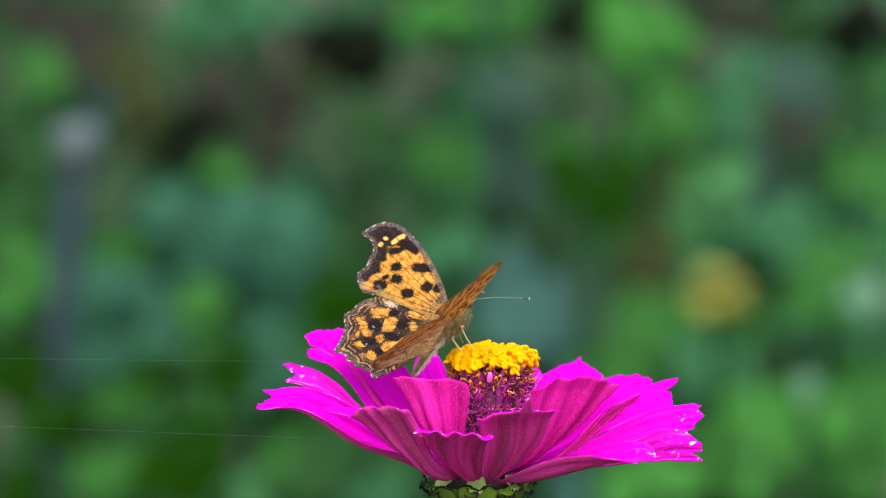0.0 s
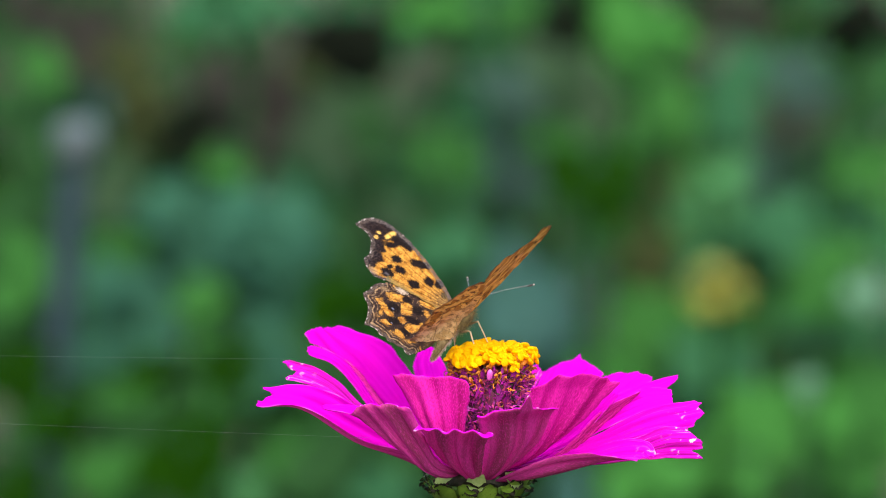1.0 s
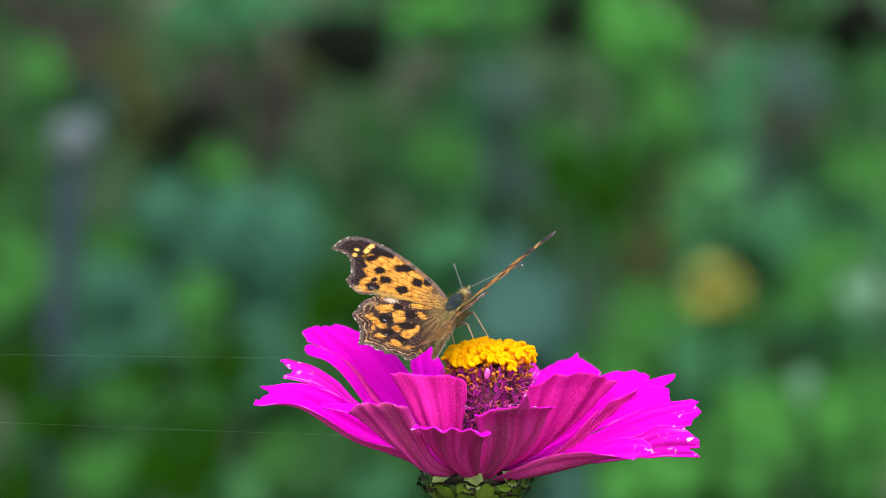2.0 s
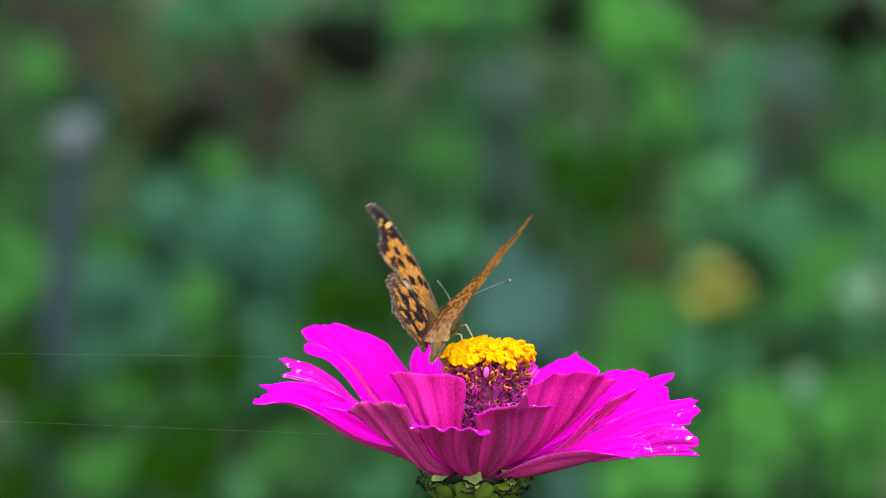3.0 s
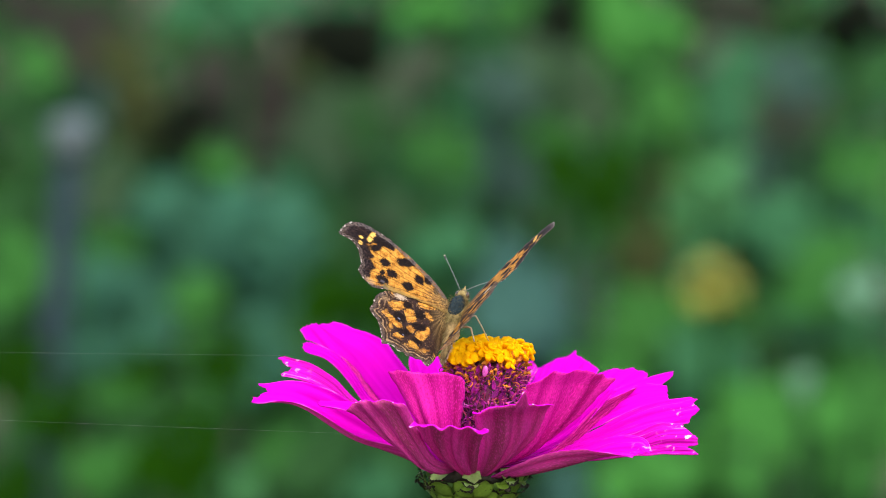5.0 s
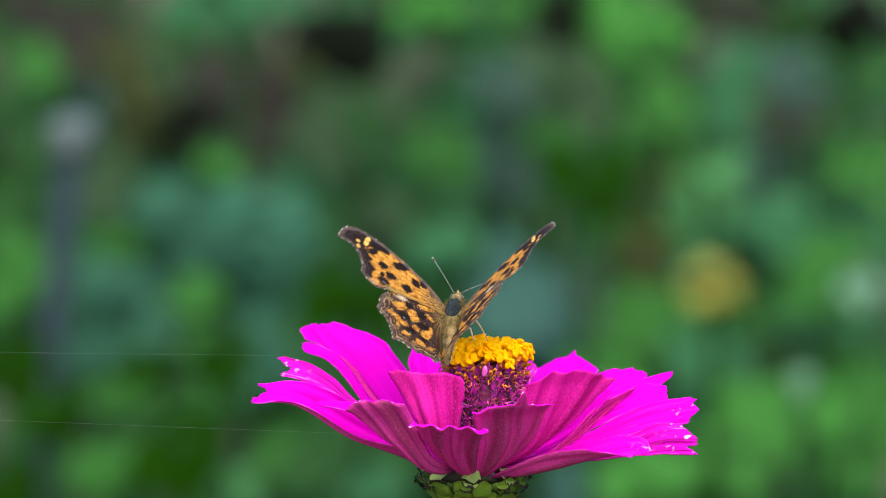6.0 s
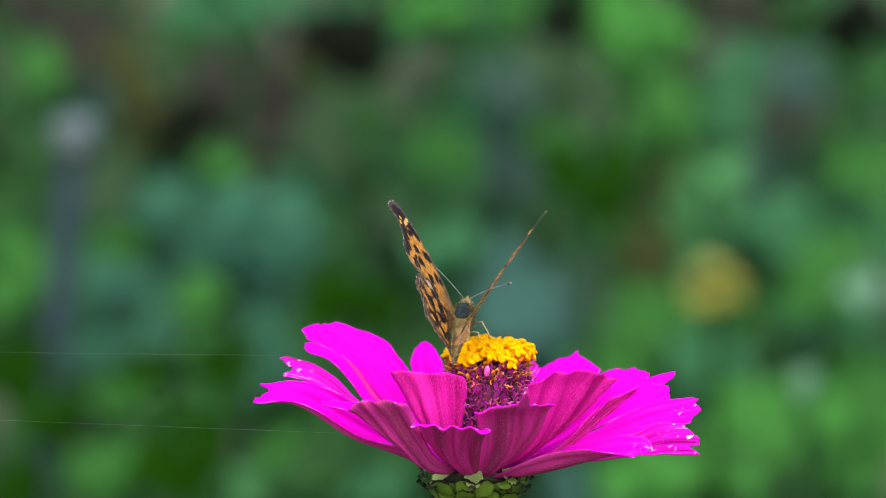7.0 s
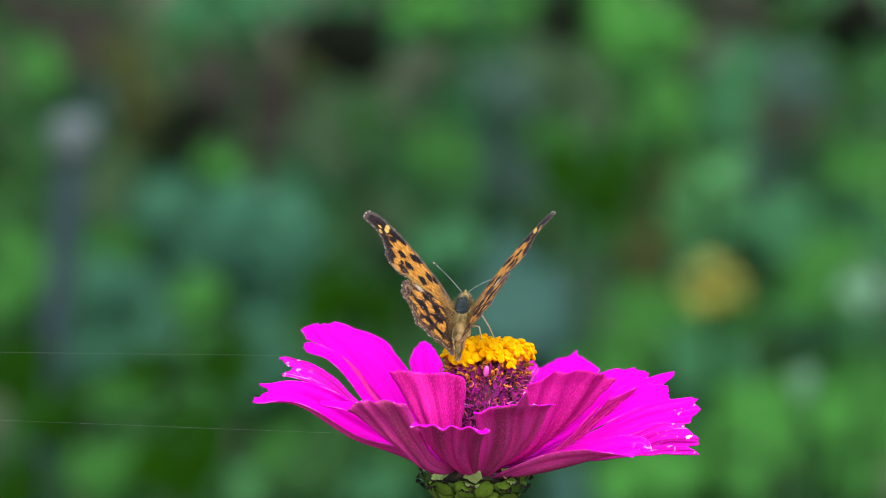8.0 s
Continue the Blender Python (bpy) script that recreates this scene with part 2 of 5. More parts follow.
def tube(bm, points, radii, sides=6):
    """A round strand through points."""
    rings, points = [], [Vector(p) for p in points]
    for k, p in enumerate(points):
        way = (points[min(k + 1, len(points) - 1)] - points[max(k - 1, 0)]).normalized()
        side = way.cross(Vector((0.31, 0.17, 0.93))).normalized()
        top = way.cross(side)
        rings.append([bm.verts.new(p + (side * math.cos(a) + top * math.sin(a)) * radii[k]) for a in (2 * math.pi * j / sides for j in range(sides))])
    for lo, hi in zip(rings, rings[1:]):
        for j in range(sides):
            bm.faces.new((lo[j], lo[(j + 1) % sides], hi[(j + 1) % sides], hi[j]))
    bm.faces.new(rings[0][::-1])
    bm.faces.new(rings[-1])
    return bm


def ball(bm, centre, radii, turn=None, rough=0.0, u=20, v=12):
    """An egg-shaped form, a little uneven."""
    m = Matrix.Translation(centre) @ (turn.to_4x4() if turn else Matrix()) @ Matrix.Diagonal((*radii, 1))
    made = bmesh.ops.create_uvsphere(bm, u_segments=u, v_segments=v, radius=1.0, matrix=m)["verts"]
    for w in made:
        if rough:
            w.co += (w.co - Vector(centre)).normalized() * rough * noise.noise(w.co * 2500)
    return bm


# ---- ground ----
def build_ground():
    bm = bmesh.new()
    xs = [-400, -60, -12, *[-4 + 0.25 * k for k in range(33)], 12, 60, 400]
    ys = [-400, -60, -12, *[-3 + 0.25 * k for k in range(57)], 25, 60, 400]
    grid = [[bm.verts.new((x, y, 0.03 * noise.noise((x * 1.7, y * 1.7, 0.0)) if abs(x) < 5 and -4 < y < 12 else 0.0)) for x in xs] for y in ys]
    for a, b in zip(grid, grid[1:]):
        for k in range(len(xs) - 1):
            bm.faces.new((a[k], a[k + 1], b[k + 1], b[k]))
    tagged(part("ground", bm, SOIL, None), "dark bare garden soil under the plants", "ground", kind="structure")


build_ground()


# ---- the zinnia ----
zinnia = tagged(new("zinnia"), "magenta zinnia in full bloom with a yellow-topped disc", "flower")
HEAD = Vector((0, 0, BLOOM))


def stepped(rows, v):
    """A value read off rows of (place, value), straight from row to row."""
    for (a, p), (b, q) in zip(rows, rows[1:]):
        if v <= b:
            return p + (q - p) * (v - a) / (b - a)
    return rows[-1][1]


def edge_line(points, s):
    """A smooth line through points, s from 0 to 1 by length; straight on past its end."""
    steps = [0.0]
    for a, b in zip(points, points[1:]):
        steps.append(steps[-1] + (b - a).length)
    if s > 1:
        return points[-1] + (points[-1] - points[-2]).normalized() * steps[-1] * (s - 1)
    want, k, n = max(0.0, s) * steps[-1], 0, len(points) - 1
    while k < n - 1 and steps[k + 1] < want:
        k += 1
    t = (want - steps[k]) / (steps[k + 1] - steps[k])
    b, c = points[k], points[k + 1]
    size = (c - b).length
    a = points[k - 1] if k else 2 * b - c
    d = points[k + 2] if k + 2 <= n else 2 * c - b
    out_b, in_c = (c - a) * (size / ((b - a).length + size)), (d - b) * (size / ((d - c).length + size))
    return b * (2 * t ** 3 - 3 * t * t + 1) + out_b * (t ** 3 - 2 * t * t + t) + c * (3 * t * t - 2 * t ** 3) + in_c * (t ** 3 - t * t)


def petal(az, edge_a, edge_b, tips=((-1, 0), (1, 0)), cup=0.0, pleat=0.34, lip=0.0, low=1.0, worn=0.0, under=None, flip=False, neck=1.8, turn_up=(0, 0)):
    """One ray petal, in millimetres: az round the disc; each edge runs out from the root to its corner of the tip. tips: how far the
    tip's rim runs past the line between the corners, as a share of the length; turn_up: degrees by which each edge rolls over the petal."""
    nu, nv = 40, 41
    turn = Matrix.Rotation(radians(az), 3, "Z")
    line_a = [turn @ Vector((6.0, -neck, low)), *[Vector(p) for p in edge_a]]
    line_b = [turn @ Vector((6.0, neck, low)), *[Vector(p) for p in edge_b]]
    if flip:
        line_a, line_b = line_b, line_a

    def smooth(v, s):
        return edge_line(line_a, s).lerp(edge_line(line_b, s), (v + 1) / 2)

    bm = bmesh.new()
    uvs = bm.loops.layers.uv.new("UVMap")
    grid = []
    for j in range(nv):
        v = -1 + 2 * j / (nv - 1)
        reach = 1 + stepped(tips, -v if flip else v) + 0.010 * noise.noise((v * 9, az, 2)) + 0.005 * noise.noise((v * 26, az, 7))
        column = []
        for i in range(nu):
            s = i / (nu - 1) * reach
            across = v * (1 + 0.10 * noise.noise((s * 11, az, 3 if v > 0 else 6)) * min(1, 2 * s) * v * v)
            p = smooth(across, s)
            d = smooth(across, s + 0.01) - smooth(across, max(0.0, s - 0.01))
            wide = smooth(1, s) - smooth(-1, s)
            n = d.cross(wide).normalized()
            bend = radians(turn_up[0 if v < 0 else 1]) * max(0.0, math.sin(math.pi * min(1.0, max(0.0, s - 0.05) / 0.9))) ** 0.7
            if bend > 0.02 and abs(v) > 0.25:
                strip = wide.length / 2 * 0.75
                th = bend * (abs(v) - 0.25) / 0.75
                p = smooth(math.copysign(0.25, v), s) + wide.normalized() * math.copysign(strip / bend * math.sin(th), v) + n * (strip / bend) * (1 - math.cos(th))
            w = min(1.0, wide.length / 8)
            swell = math.sin(math.pi * min(1, max(0, s)) ** 0.9) ** 0.8 if 0 < s < 1 else 0.0
            lift = -cup * (1 - v * v) * swell
            lift += pleat * w * math.cos(v * math.pi * 3.5 + 0.6 * math.sin(az) + 1.6 * noise.noise((v * 1.5, s, az * 0.7))) * min(1, s * 2.5) * (1 - (0.85 if lip else 0.4) * s * s)
            lift += 0.6 * w * noise.noise((az * 0.37 + v * 1.1, s * 2.2, az)) * s
            lift += 0.22 * w * noise.noise((az * 0.9 + v * 5.0, s * 7.0, az)) * s * s
            drop = lip * min(1.0, max(0, (s - 0.78) / 0.22)) ** 2 * (1 + 0.5 * noise.noise((v * 3, az, 5)))
            p = p + n * (lift - drop) + d.normalized() * 0.3 * drop
            column.append((p, (s, (v + 1) / 2)))
        grid.append(column)
    rows = []
    for layer in (0, 1):
        made = []
        for j in range(nv):
            line = []
            for i in range(nu):
                p = grid[j][i][0]
                if layer:
                    e = grid[min(j + 1, nv - 1)][i][0] - grid[max(j - 1, 0)][i][0]
                    g = grid[j][min(i + 1, nu - 1)][0] - grid[j][max(i - 1, 0)][0]
                    p = p - g.cross(e).normalized() * 0.22
                line.append(bm.verts.new(p * MM + HEAD))
            made.append(line)
        rows.append(made)

    def face(corners, places, slot):
        f = bm.faces.new(corners)
        f.material_index = slot
        for loop, (j, i) in zip(f.loops, places):
            loop[uvs].uv = grid[j][i][1]

    for j in range(nv - 1):
        for i in range(nu - 1):
            at = [(j, i), (j, i + 1), (j + 1, i + 1), (j + 1, i)]
            face([rows[0][a][b] for a, b in at], at, 0)
            at = at[::-1]
            face([rows[1][a][b] for a, b in at], at, 1)
    rim = [(0, i) for i in range(nu)] + [(j, nu - 1) for j in range(1, nv)] + [(nv - 1, i) for i in range(nu - 2, -1, -1)]
    for (a, b), (c, d) in zip(rim, rim[1:]):
        face([rows[0][c][d], rows[0][a][b], rows[1][a][b], rows[1][c][d]], [(c, d), (a, b), (a, b), (c, d)], 0)
    part("petal", bm, [PETAL_TORN if worn > 1.4 else PETAL_WORN if worn > 0.7 else PETAL_UP, under or PETAL_DOWN], zinnia)


def build_petals():
    petal(110, [(-5.5, 14, 10.8), (-6.0, 20, 14.8), (-6.9, 24, 17.7), (-8.2, 27, 19.9)],
          [(-8.1, 14, 10.2), (-11.6, 20, 13.6), (-13.5, 25, 17.5), (-12.4, 27, 20.2)],
          tips=[(-1, 0), (-0.7, 0.04), (0, 0.065), (0.6, 0.05), (1, 0)])
    petal(63, [(7.3, 12, 8.8), (10.8, 18, 13.0), (13.3, 22, 16.8)],
          [(5.8, 14, 8.9), (7.9, 19, 12.8), (10.3, 24, 17.7)],
          tips=[(-1, 0), (0, 0.05), (1, 0)], worn=1.6)
    petal(51, [(14.2, 7, 5.5), (20.1, 13, 11.5), (25.8, 20, 17.0)],
          [(6.1, 11, 5.4), (10.3, 20, 10.9), (13.4, 30, 15.5)],
          tips=[(-1, 0), (-0.7, 0.05), (-0.3, 0.11), (0, 0.15), (0.1, 0.2), (0.2, 0.15), (0.55, 0.055), (1, 0)])
    petal(149, [(-10.4, 9, 12.0), (-14.6, 14, 18.9), (-19.7, 19, 23.9), (-25.1, 22, 25.2), (-29.2, 24, 26.1)],
          [(-15.7, 6, 3.4), (-21.1, 8, 6.8), (-26.9, 10.5, 12.0), (-31.8, 12.5, 19.2), (-35.4, 15, 26.3)],
          tips=[(-1, 0), (-0.6, 0.008), (0.2, 0.012), (0.72, 0.01), (1, 0)], turn_up=(0, 195), under=PETAL_PINK)
    petal(164, [(-11.9, 5, 6.5), (-20.1, 6, 12.4), (-24.3, 8.5, 17.8), (-27.8, 10, 21.7), (-33.7, 11, 24.3)],
          [(-15.3, 3, 6.5), (-21.9, 4, 12.2), (-26.1, 6, 17.5), (-30.1, 7, 21.3), (-34.2, 7.5, 22.8)],
          tips=[(-1, 0), (-0.3, 0.03), (0.5, 0.03), (1, 0)])
    petal(180, [(-13.6, 1, 7.6), (-23.8, 1.5, 13.4), (-28.6, 2, 18.1), (-33.2, 2.2, 20.9), (-38.8, 2, 22.7)],
          [(-15.9, -2, 7.7), (-26.7, -2, 14.7), (-32.9, -2, 18.1), (-36.4, -2, 19.1), (-39.0, -2, 19.6)],
          tips=[(-1, 0), (-0.8, 0.03), (-0.5, 0.012), (0, -0.045), (0.5, -0.025), (0.85, 0.01), (1, 0)], worn=1.5, cup=0.6, pleat=0.6)
    petal(190, [(-13.6, -2, 6.6), (-26.0, -5, 15.1), (-35.4, -6, 19.0), (-43.9, -5, 18.7)],
          [(-11.3, -6, 3.0), (-24.8, -9, 6.4), (-36.4, -11, 14.5), (-44.9, -12, 15.7)],
          tips=[(-1, 0), (-0.75, -0.008), (-0.35, -0.05), (0, -0.025), (0.5, 0), (0.85, 0.008), (1, 0)], cup=2.6, low=-2.6, worn=0.5, turn_up=(0, 100))
    petal(208, [(-11.8, -9, 6.7), (-18.1, -13, 13.0), (-24.4, -15, 16.3), (-30.9, -15, 16.7)],
          [(-11.8, -11, 5.6), (-18.1, -15, 10.2), (-25.5, -18, 15.1), (-31.1, -19.5, 16.4)],
          tips=[(-1, 0), (0, 0.02), (1, 0)])
    petal(25, [(20.5, 6.5, 7.8), (28.4, 9, 12.5), (35.5, 12, 16.6)],
          [(14.3, 11, 8.1), (20.7, 15, 13.0), (26.2, 18, 16.8)],
          tips=[(-1, 0), (-0.8, 0.04), (0, 0.075), (0.7, 0.03), (1, 0)])
    petal(5, [(17.0, 1, 5.7), (25.9, 1.5, 12.0), (33.2, 2, 15.6), (37.9, 2.5, 16.7), (40.0, 3, 18.1)],
          [(14.2, 3, 6.5), (23.4, 4, 12.8), (30.1, 5, 16.0), (35.6, 5.5, 17.9), (40.6, 6, 19.0)],
          tips=[(-1, 0), (0.3, 0.01), (1, 0)])
    petal(351, [(16.4, -4, 5.0), (24.4, -6, 9.5), (31.2, -7.5, 12.9), (35.8, -8.5, 14.6), (39.4, -9, 15.4)],
          [(14.7, -1, 6.4), (22.2, -1.5, 11.2), (28.5, -2, 15.4), (33.6, -2.5, 17.9), (38.4, -3, 17.9)],
          tips=[(-1, 0), (0.2, 0.012), (0.75, 0.02), (1, 0)])
    petal(344, [(13.5, -6.5, 2.0), (18.6, -6, 5.1), (25.5, -5, 11.0), (32.2, -4, 16.7)],
          [(12.9, -6.5, 3.1), (19.3, -6.5, 7.9), (24.9, -6.5, 13.9), (32.6, -5, 17.5)],
          tips=[(-1, 0), (0, 0.02), (1, 0)], flip=True, neck=0.2, under=PETAL_PINK)
    petal(347, [(19.2, -5.5, 7.3), (28.4, -8, 17.6)],
          [(16.8, -1.8, 10.4), (25.5, -4, 16.9)],
          tips=[(-1, 0), (0, 0.03), (1, 0)])
    petal(341, [(16.9, -7, 4.4), (26.6, -11, 7.0), (34.5, -14, 9.6), (40.2, -16, 11.4), (43.0, -18, 12.7)],
          [(15.8, -4, 5.2), (24.4, -6, 8.6), (31.2, -9, 13.0), (36.9, -11, 15.6), (43.6, -13, 17.1)],
          tips=[(-1, 0), (-0.7, 0.02), (-0.2, 0.062), (0.2, 0.04), (0.45, 0.022), (0.7, 0.036), (1, 0)], worn=0.8, turn_up=(30, 20))
    petal(331, [(17.4, -10, 3.2), (25.3, -16, 4.8), (32.1, -20, 6.4), (38.8, -24, 7.4), (43.5, -27, 7.9)],
          [(16.9, -8, 4.2), (25.4, -12, 7.3), (32.2, -15, 9.6), (37.2, -18, 12.4), (41.7, -20, 12.8)],
          tips=[(-1, 0), (-0.9, 0.035), (-0.7, 0.012), (-0.5, -0.012), (-0.3, 0.05), (0, 0.06), (0.3, 0.04), (0.7, 0.015), (1, 0)], worn=1.7, cup=0.8, turn_up=(0, 30))
    petal(315, [(9.4, -13, 3.6), (15.2, -18, 6.6), (21.7, -25, 8.6), (27.1, -30, 8.7), (31.4, -34, 8.7)],
          [(16.9, -10, 4.5), (23.1, -15, 7.6), (29.2, -21, 10.5), (34.1, -27, 11.1), (35.4, -31, 9.4)],
          tips=[(-1, 0), (-0.5, -0.02), (0, -0.04), (0.3, -0.01), (0.6, 0.015), (1, 0)], worn=1.2, cup=3.0, low=-1.0)
    petal(319, [(7.8, -12.6, 9.6), (10.6, -20, 20.6)],
          [(18.8, -7.7, 11.1), (28.1, -13, 20.4)],
          tips=[(-1, 0), (-0.85, 0.07), (-0.55, 0.14), (-0.1, 0.155), (0.3, 0.13), (0.6, 0.075), (0.75, 0.03), (0.9, 0.045), (1, 0)], under=PETAL_PINK, cup=2.2, pleat=0.8)
    petal(237, [(-4.9, -8, 4.1), (-10.9, -11, 10.4), (-14.0, -13, 16.3), (-17.3, -14.5, 22.7)],
          [(-2.6, -8, 4.6), (-3.0, -11, 10.4), (-2.2, -13.5, 16.1), (-1.8, -15, 20.3)],
          tips=[(-1, 0), (-0.7, 0.03), (-0.1, 0.045), (0.5, 0.085), (0.85, 0.065), (1, 0)], lip=0.8, under=PETAL_PINK, cup=2.0, pleat=0.85)
    petal(234, [(-8.7, -13, 2.7), (-15.6, -19, 8.1), (-21.2, -23, 13.2), (-25.3, -26, 17.9)],
          [(-8.0, -17, 5.1), (-11.0, -21, 10.4), (-12.5, -25, 14.7), (-13.9, -28, 19.2)],
          tips=[(-1, 0), (-0.6, 0.05), (-0.3, 0.07), (0.5, 0.05), (0.9, 0.02), (1, 0)], worn=1.0, lip=2.2, cup=2.0, neck=1.2, pleat=0.8)
    petal(287, [(1.0, -17.6, 9.5), (-0.9, -29, 18.7)],
          [(12.0, -15.1, 10.0), (15.2, -25, 19.6)],
          tips=[(-1, 0), (-0.6, 0.035), (-0.1, 0.03), (0.05, 0.05), (0.13, 0.2), (0.22, 0.21), (0.32, 0.05), (0.6, 0), (1, 0)], worn=0.8, lip=2.6, low=-0.6, cup=2.2, neck=1.2, pleat=0.8)
    petal(261, [(-10.1, -18.8, 9.7), (-12.6, -32, 17.6)],
          [(0.9, -20.1, 8.3), (3.0, -34, 16.7)],
          tips=[(-1, 0), (-0.85, 0.025), (0, 0.03), (0.85, 0.025), (1, 0)], worn=0.8, lip=3.4, low=-0.6, cup=2.2, neck=1.2, pleat=0.8)


build_petals()


def build_disc():
    """The cone of chaff with its crown of small yellow florets."""
    mid = Vector((2.5, 0.0, 0.0))
    bm = bmesh.new()
    lathe(bm, [(r * MM, z * MM + BLOOM) for r, z in ((5.0, -1), (6.5, 4), (7.0, 10), (7.3, 16), (7.3, 20), (6.2, 22), (4.0, 23.3), (1.2, 24))], 32, (mid.x * MM, 0), 0.1)
    part("receptacle", bm, CORE, zinnia)
    # chaff scale, pointing up and a little out
    bm = bmesh.new()
    rows = [[bm.verts.new((x * w * MM, (-0.1 + out + (0.25 if x == 0 else 0)) * -MM, z * MM)) for x in (-1, 0, 1)] for w, out, z in ((0.40, 0, 0), (0.70, 0.25, 1.2), (0.64, 0.55, 2.2), (0.34, 0.9, 2.9), (0.08, 1.3, 3.4))]
    for k, (a, b) in enumerate(zip(rows, rows[1:])):
        for i in (0, 1):
            bm.faces.new((a[i], a[i + 1], b[i + 1], b[i])).material_index = 1 if k > 2 else 0
    scale = bpy.data.meshes.new("chaff_scale")
    bm.to_mesh(scale)
    bm.free()
    rng = random.Random(4)
    for k in range(290):
        z = 4.0 + 17.0 * (k / 290)
        a = k * 2.39996
        r = 6.6 + 0.7 * min(1, z / 14)
        ob = meshed("chaff_scale", scale, [CHAFF, CHAFF_TIP], zinnia)
        ob.matrix_basis = Matrix.Translation(HEAD + (mid + Vector((r * math.cos(a), r * math.sin(a), z))) * MM) @ pose(0, 0, 0, rng.uniform(-30, 16), rng.uniform(-38, 38), math.degrees(a) + 90 + rng.uniform(-50, 50)) @ Matrix.Scale(rng.uniform(0.75, 1.1), 4)
    # chaff fringe: fine dry bristles between the scales, past counting
    bm = bmesh.new()
    for k in range(3600):
        a, z = rng.uniform(0, 2 * math.pi), rng.uniform(4, 21.8)
        p = mid + Vector((7.1 * math.cos(a), 7.1 * math.sin(a), z))
        d = Vector((math.cos(a) * rng.uniform(0.2, 0.9) + rng.gauss(0, 0.45), math.sin(a) * rng.uniform(0.2, 0.9) + rng.gauss(0, 0.45), rng.uniform(-0.2, 1.0))).normalized() * rng.uniform(1.0, 2.3)
        w = d.cross(Vector((rng.gauss(0, 1), rng.gauss(0, 1), rng.gauss(0, 1)))).normalized() * rng.uniform(0.10, 0.26)
        q = [bm.verts.new((v * MM) + HEAD) for v in (p - w, p + w, p + d * 0.6 + w * 0.8 + Vector((0, 0, 0.2)), p + d, p + d * 0.6 - w * 0.8 + Vector((0, 0, 0.2)))]
        bm.faces.new(q).material_index = rng.choice((0, 0, 1, 2))
    part("chaff_fringe", bm, [CHAFF, CHAFF_TIP, SEPAL_RIM], zinnia, "tangled maroon bristles of dry chaff")
    # floret: a short tube under five thick, curled lobes
    bm = bmesh.new()
    lathe(bm, [(0.45 * MM, 0), (0.5 * MM, 1.2 * MM), (0.9 * MM, 2.2 * MM), (0.6 * MM, 2.4 * MM)], 8)
    tube_faces = len(bm.faces)
    for k in range(5):
        a = 2 * math.pi * k / 5
        ball(bm, (0.95 * MM * math.cos(a), 0.95 * MM * math.sin(a), (2.45 + 0.15 * (k % 2)) * MM), (0.95 * MM, 0.84 * MM, 0.32 * MM), Euler((0.5 if k % 2 else -0.4, 0.55 if k % 3 else -0.1, a)).to_matrix(), 0, 8, 6)
    bm.faces.ensure_lookup_table()
    for f in bm.faces[:tube_faces]:
        f.material_index = 1
    floret = bpy.data.meshes.new("disc_floret")
    bm.to_mesh(floret)
    bm.free()
    rng = random.Random(12)
    for k in range(96):
        q = (k + 0.5) / 96
        a = k * 2.39996 + rng.uniform(-0.15, 0.15)
        r = 7.4 * math.sqrt(q)
        z = 22.8 - 1.1 * q ** 3 + rng.uniform(-0.5, 0.6)
        lean = 5 + 46 * q ** 1.8
        ob = meshed("disc_floret", floret, [FLORET_OLD if q > 0.80 and k % 3 else FLORET, FLORET_TUBE], zinnia)
        ob.matrix_basis = Matrix.Translation(HEAD + (mid + Vector((r * math.cos(a), r * math.sin(a), z))) * MM) @ pose(0, 0, 0, 0, 0, math.degrees(a)) @ pose(0, 0, 0, 0, lean + rng.uniform(-22, 22), rng.uniform(0, 72)) @ pose(0, 0, 0, rng.uniform(-22, 22)) @ Matrix.Diagonal((*[rng.uniform(0.85, 1.2)] * 2, rng.uniform(0.9, 1.25), 1.0))
    # spent florets: wilted brown-orange tubes that hang below the crown
    bm = bmesh.new()
    tube(bm, [(0, 0, 0), (0.2 * MM, 0, 0.9 * MM), (0.6 * MM, 0.1 * MM, 1.7 * MM), (1.2 * MM, 0, 2.2 * MM), (1.7 * MM, -0.1 * MM, 2.0 * MM)], [0.18 * MM, 0.22 * MM, 0.27 * MM, 0.30 * MM, 0.10 * MM], 7)
    wilted = bpy.data.meshes.new("spent_floret")
    bm.to_mesh(wilted)
    bm.free()
    for k in range(110):
        a = k * 2.39996 + 1.1
        z = rng.uniform(18.6, 21.4)
        ob = meshed("spent_floret", wilted, SPENT, zinnia)
        ob.matrix_basis = Matrix.Translation(HEAD + (mid + Vector((7.2 * math.cos(a), 7.2 * math.sin(a), z))) * MM) @ pose(0, 0, 0, rng.uniform(-25, 25), rng.uniform(-25, 25), math.degrees(a) + rng.uniform(-50, 50)) @ Matrix.Scale(rng.uniform(0.7, 1.1), 4)
    # one late ray floret, still rolled up
    bm = bmesh.new()
    ball(bm, HEAD + (mid + Vector((-0.3, -9.0, 21.6))) * MM, (0.62 * MM, 0.5 * MM, 1.25 * MM), Euler((0.25, 0.1, 0)).to_matrix(), 0, 12, 8)
    part("bud", bm, BUD, zinnia, "pale pink unopened floret")
    # styles: thin orange curls that hang out of the spent florets
    bm = bmesh.new()
    tube(bm, [(0, 0, 0), (0.5 * MM, 0, 0.7 * MM), *[((1.1 + 0.55 * math.sin(b)) * MM, 0.15 * MM * b, (0.9 - 0.55 * (1 - math.cos(b))) * MM) for b in (-0.6, 0.3, 1.2, 2.1, 3.0, 3.9)]], [0.10 * MM] * 7 + [0.07 * MM])
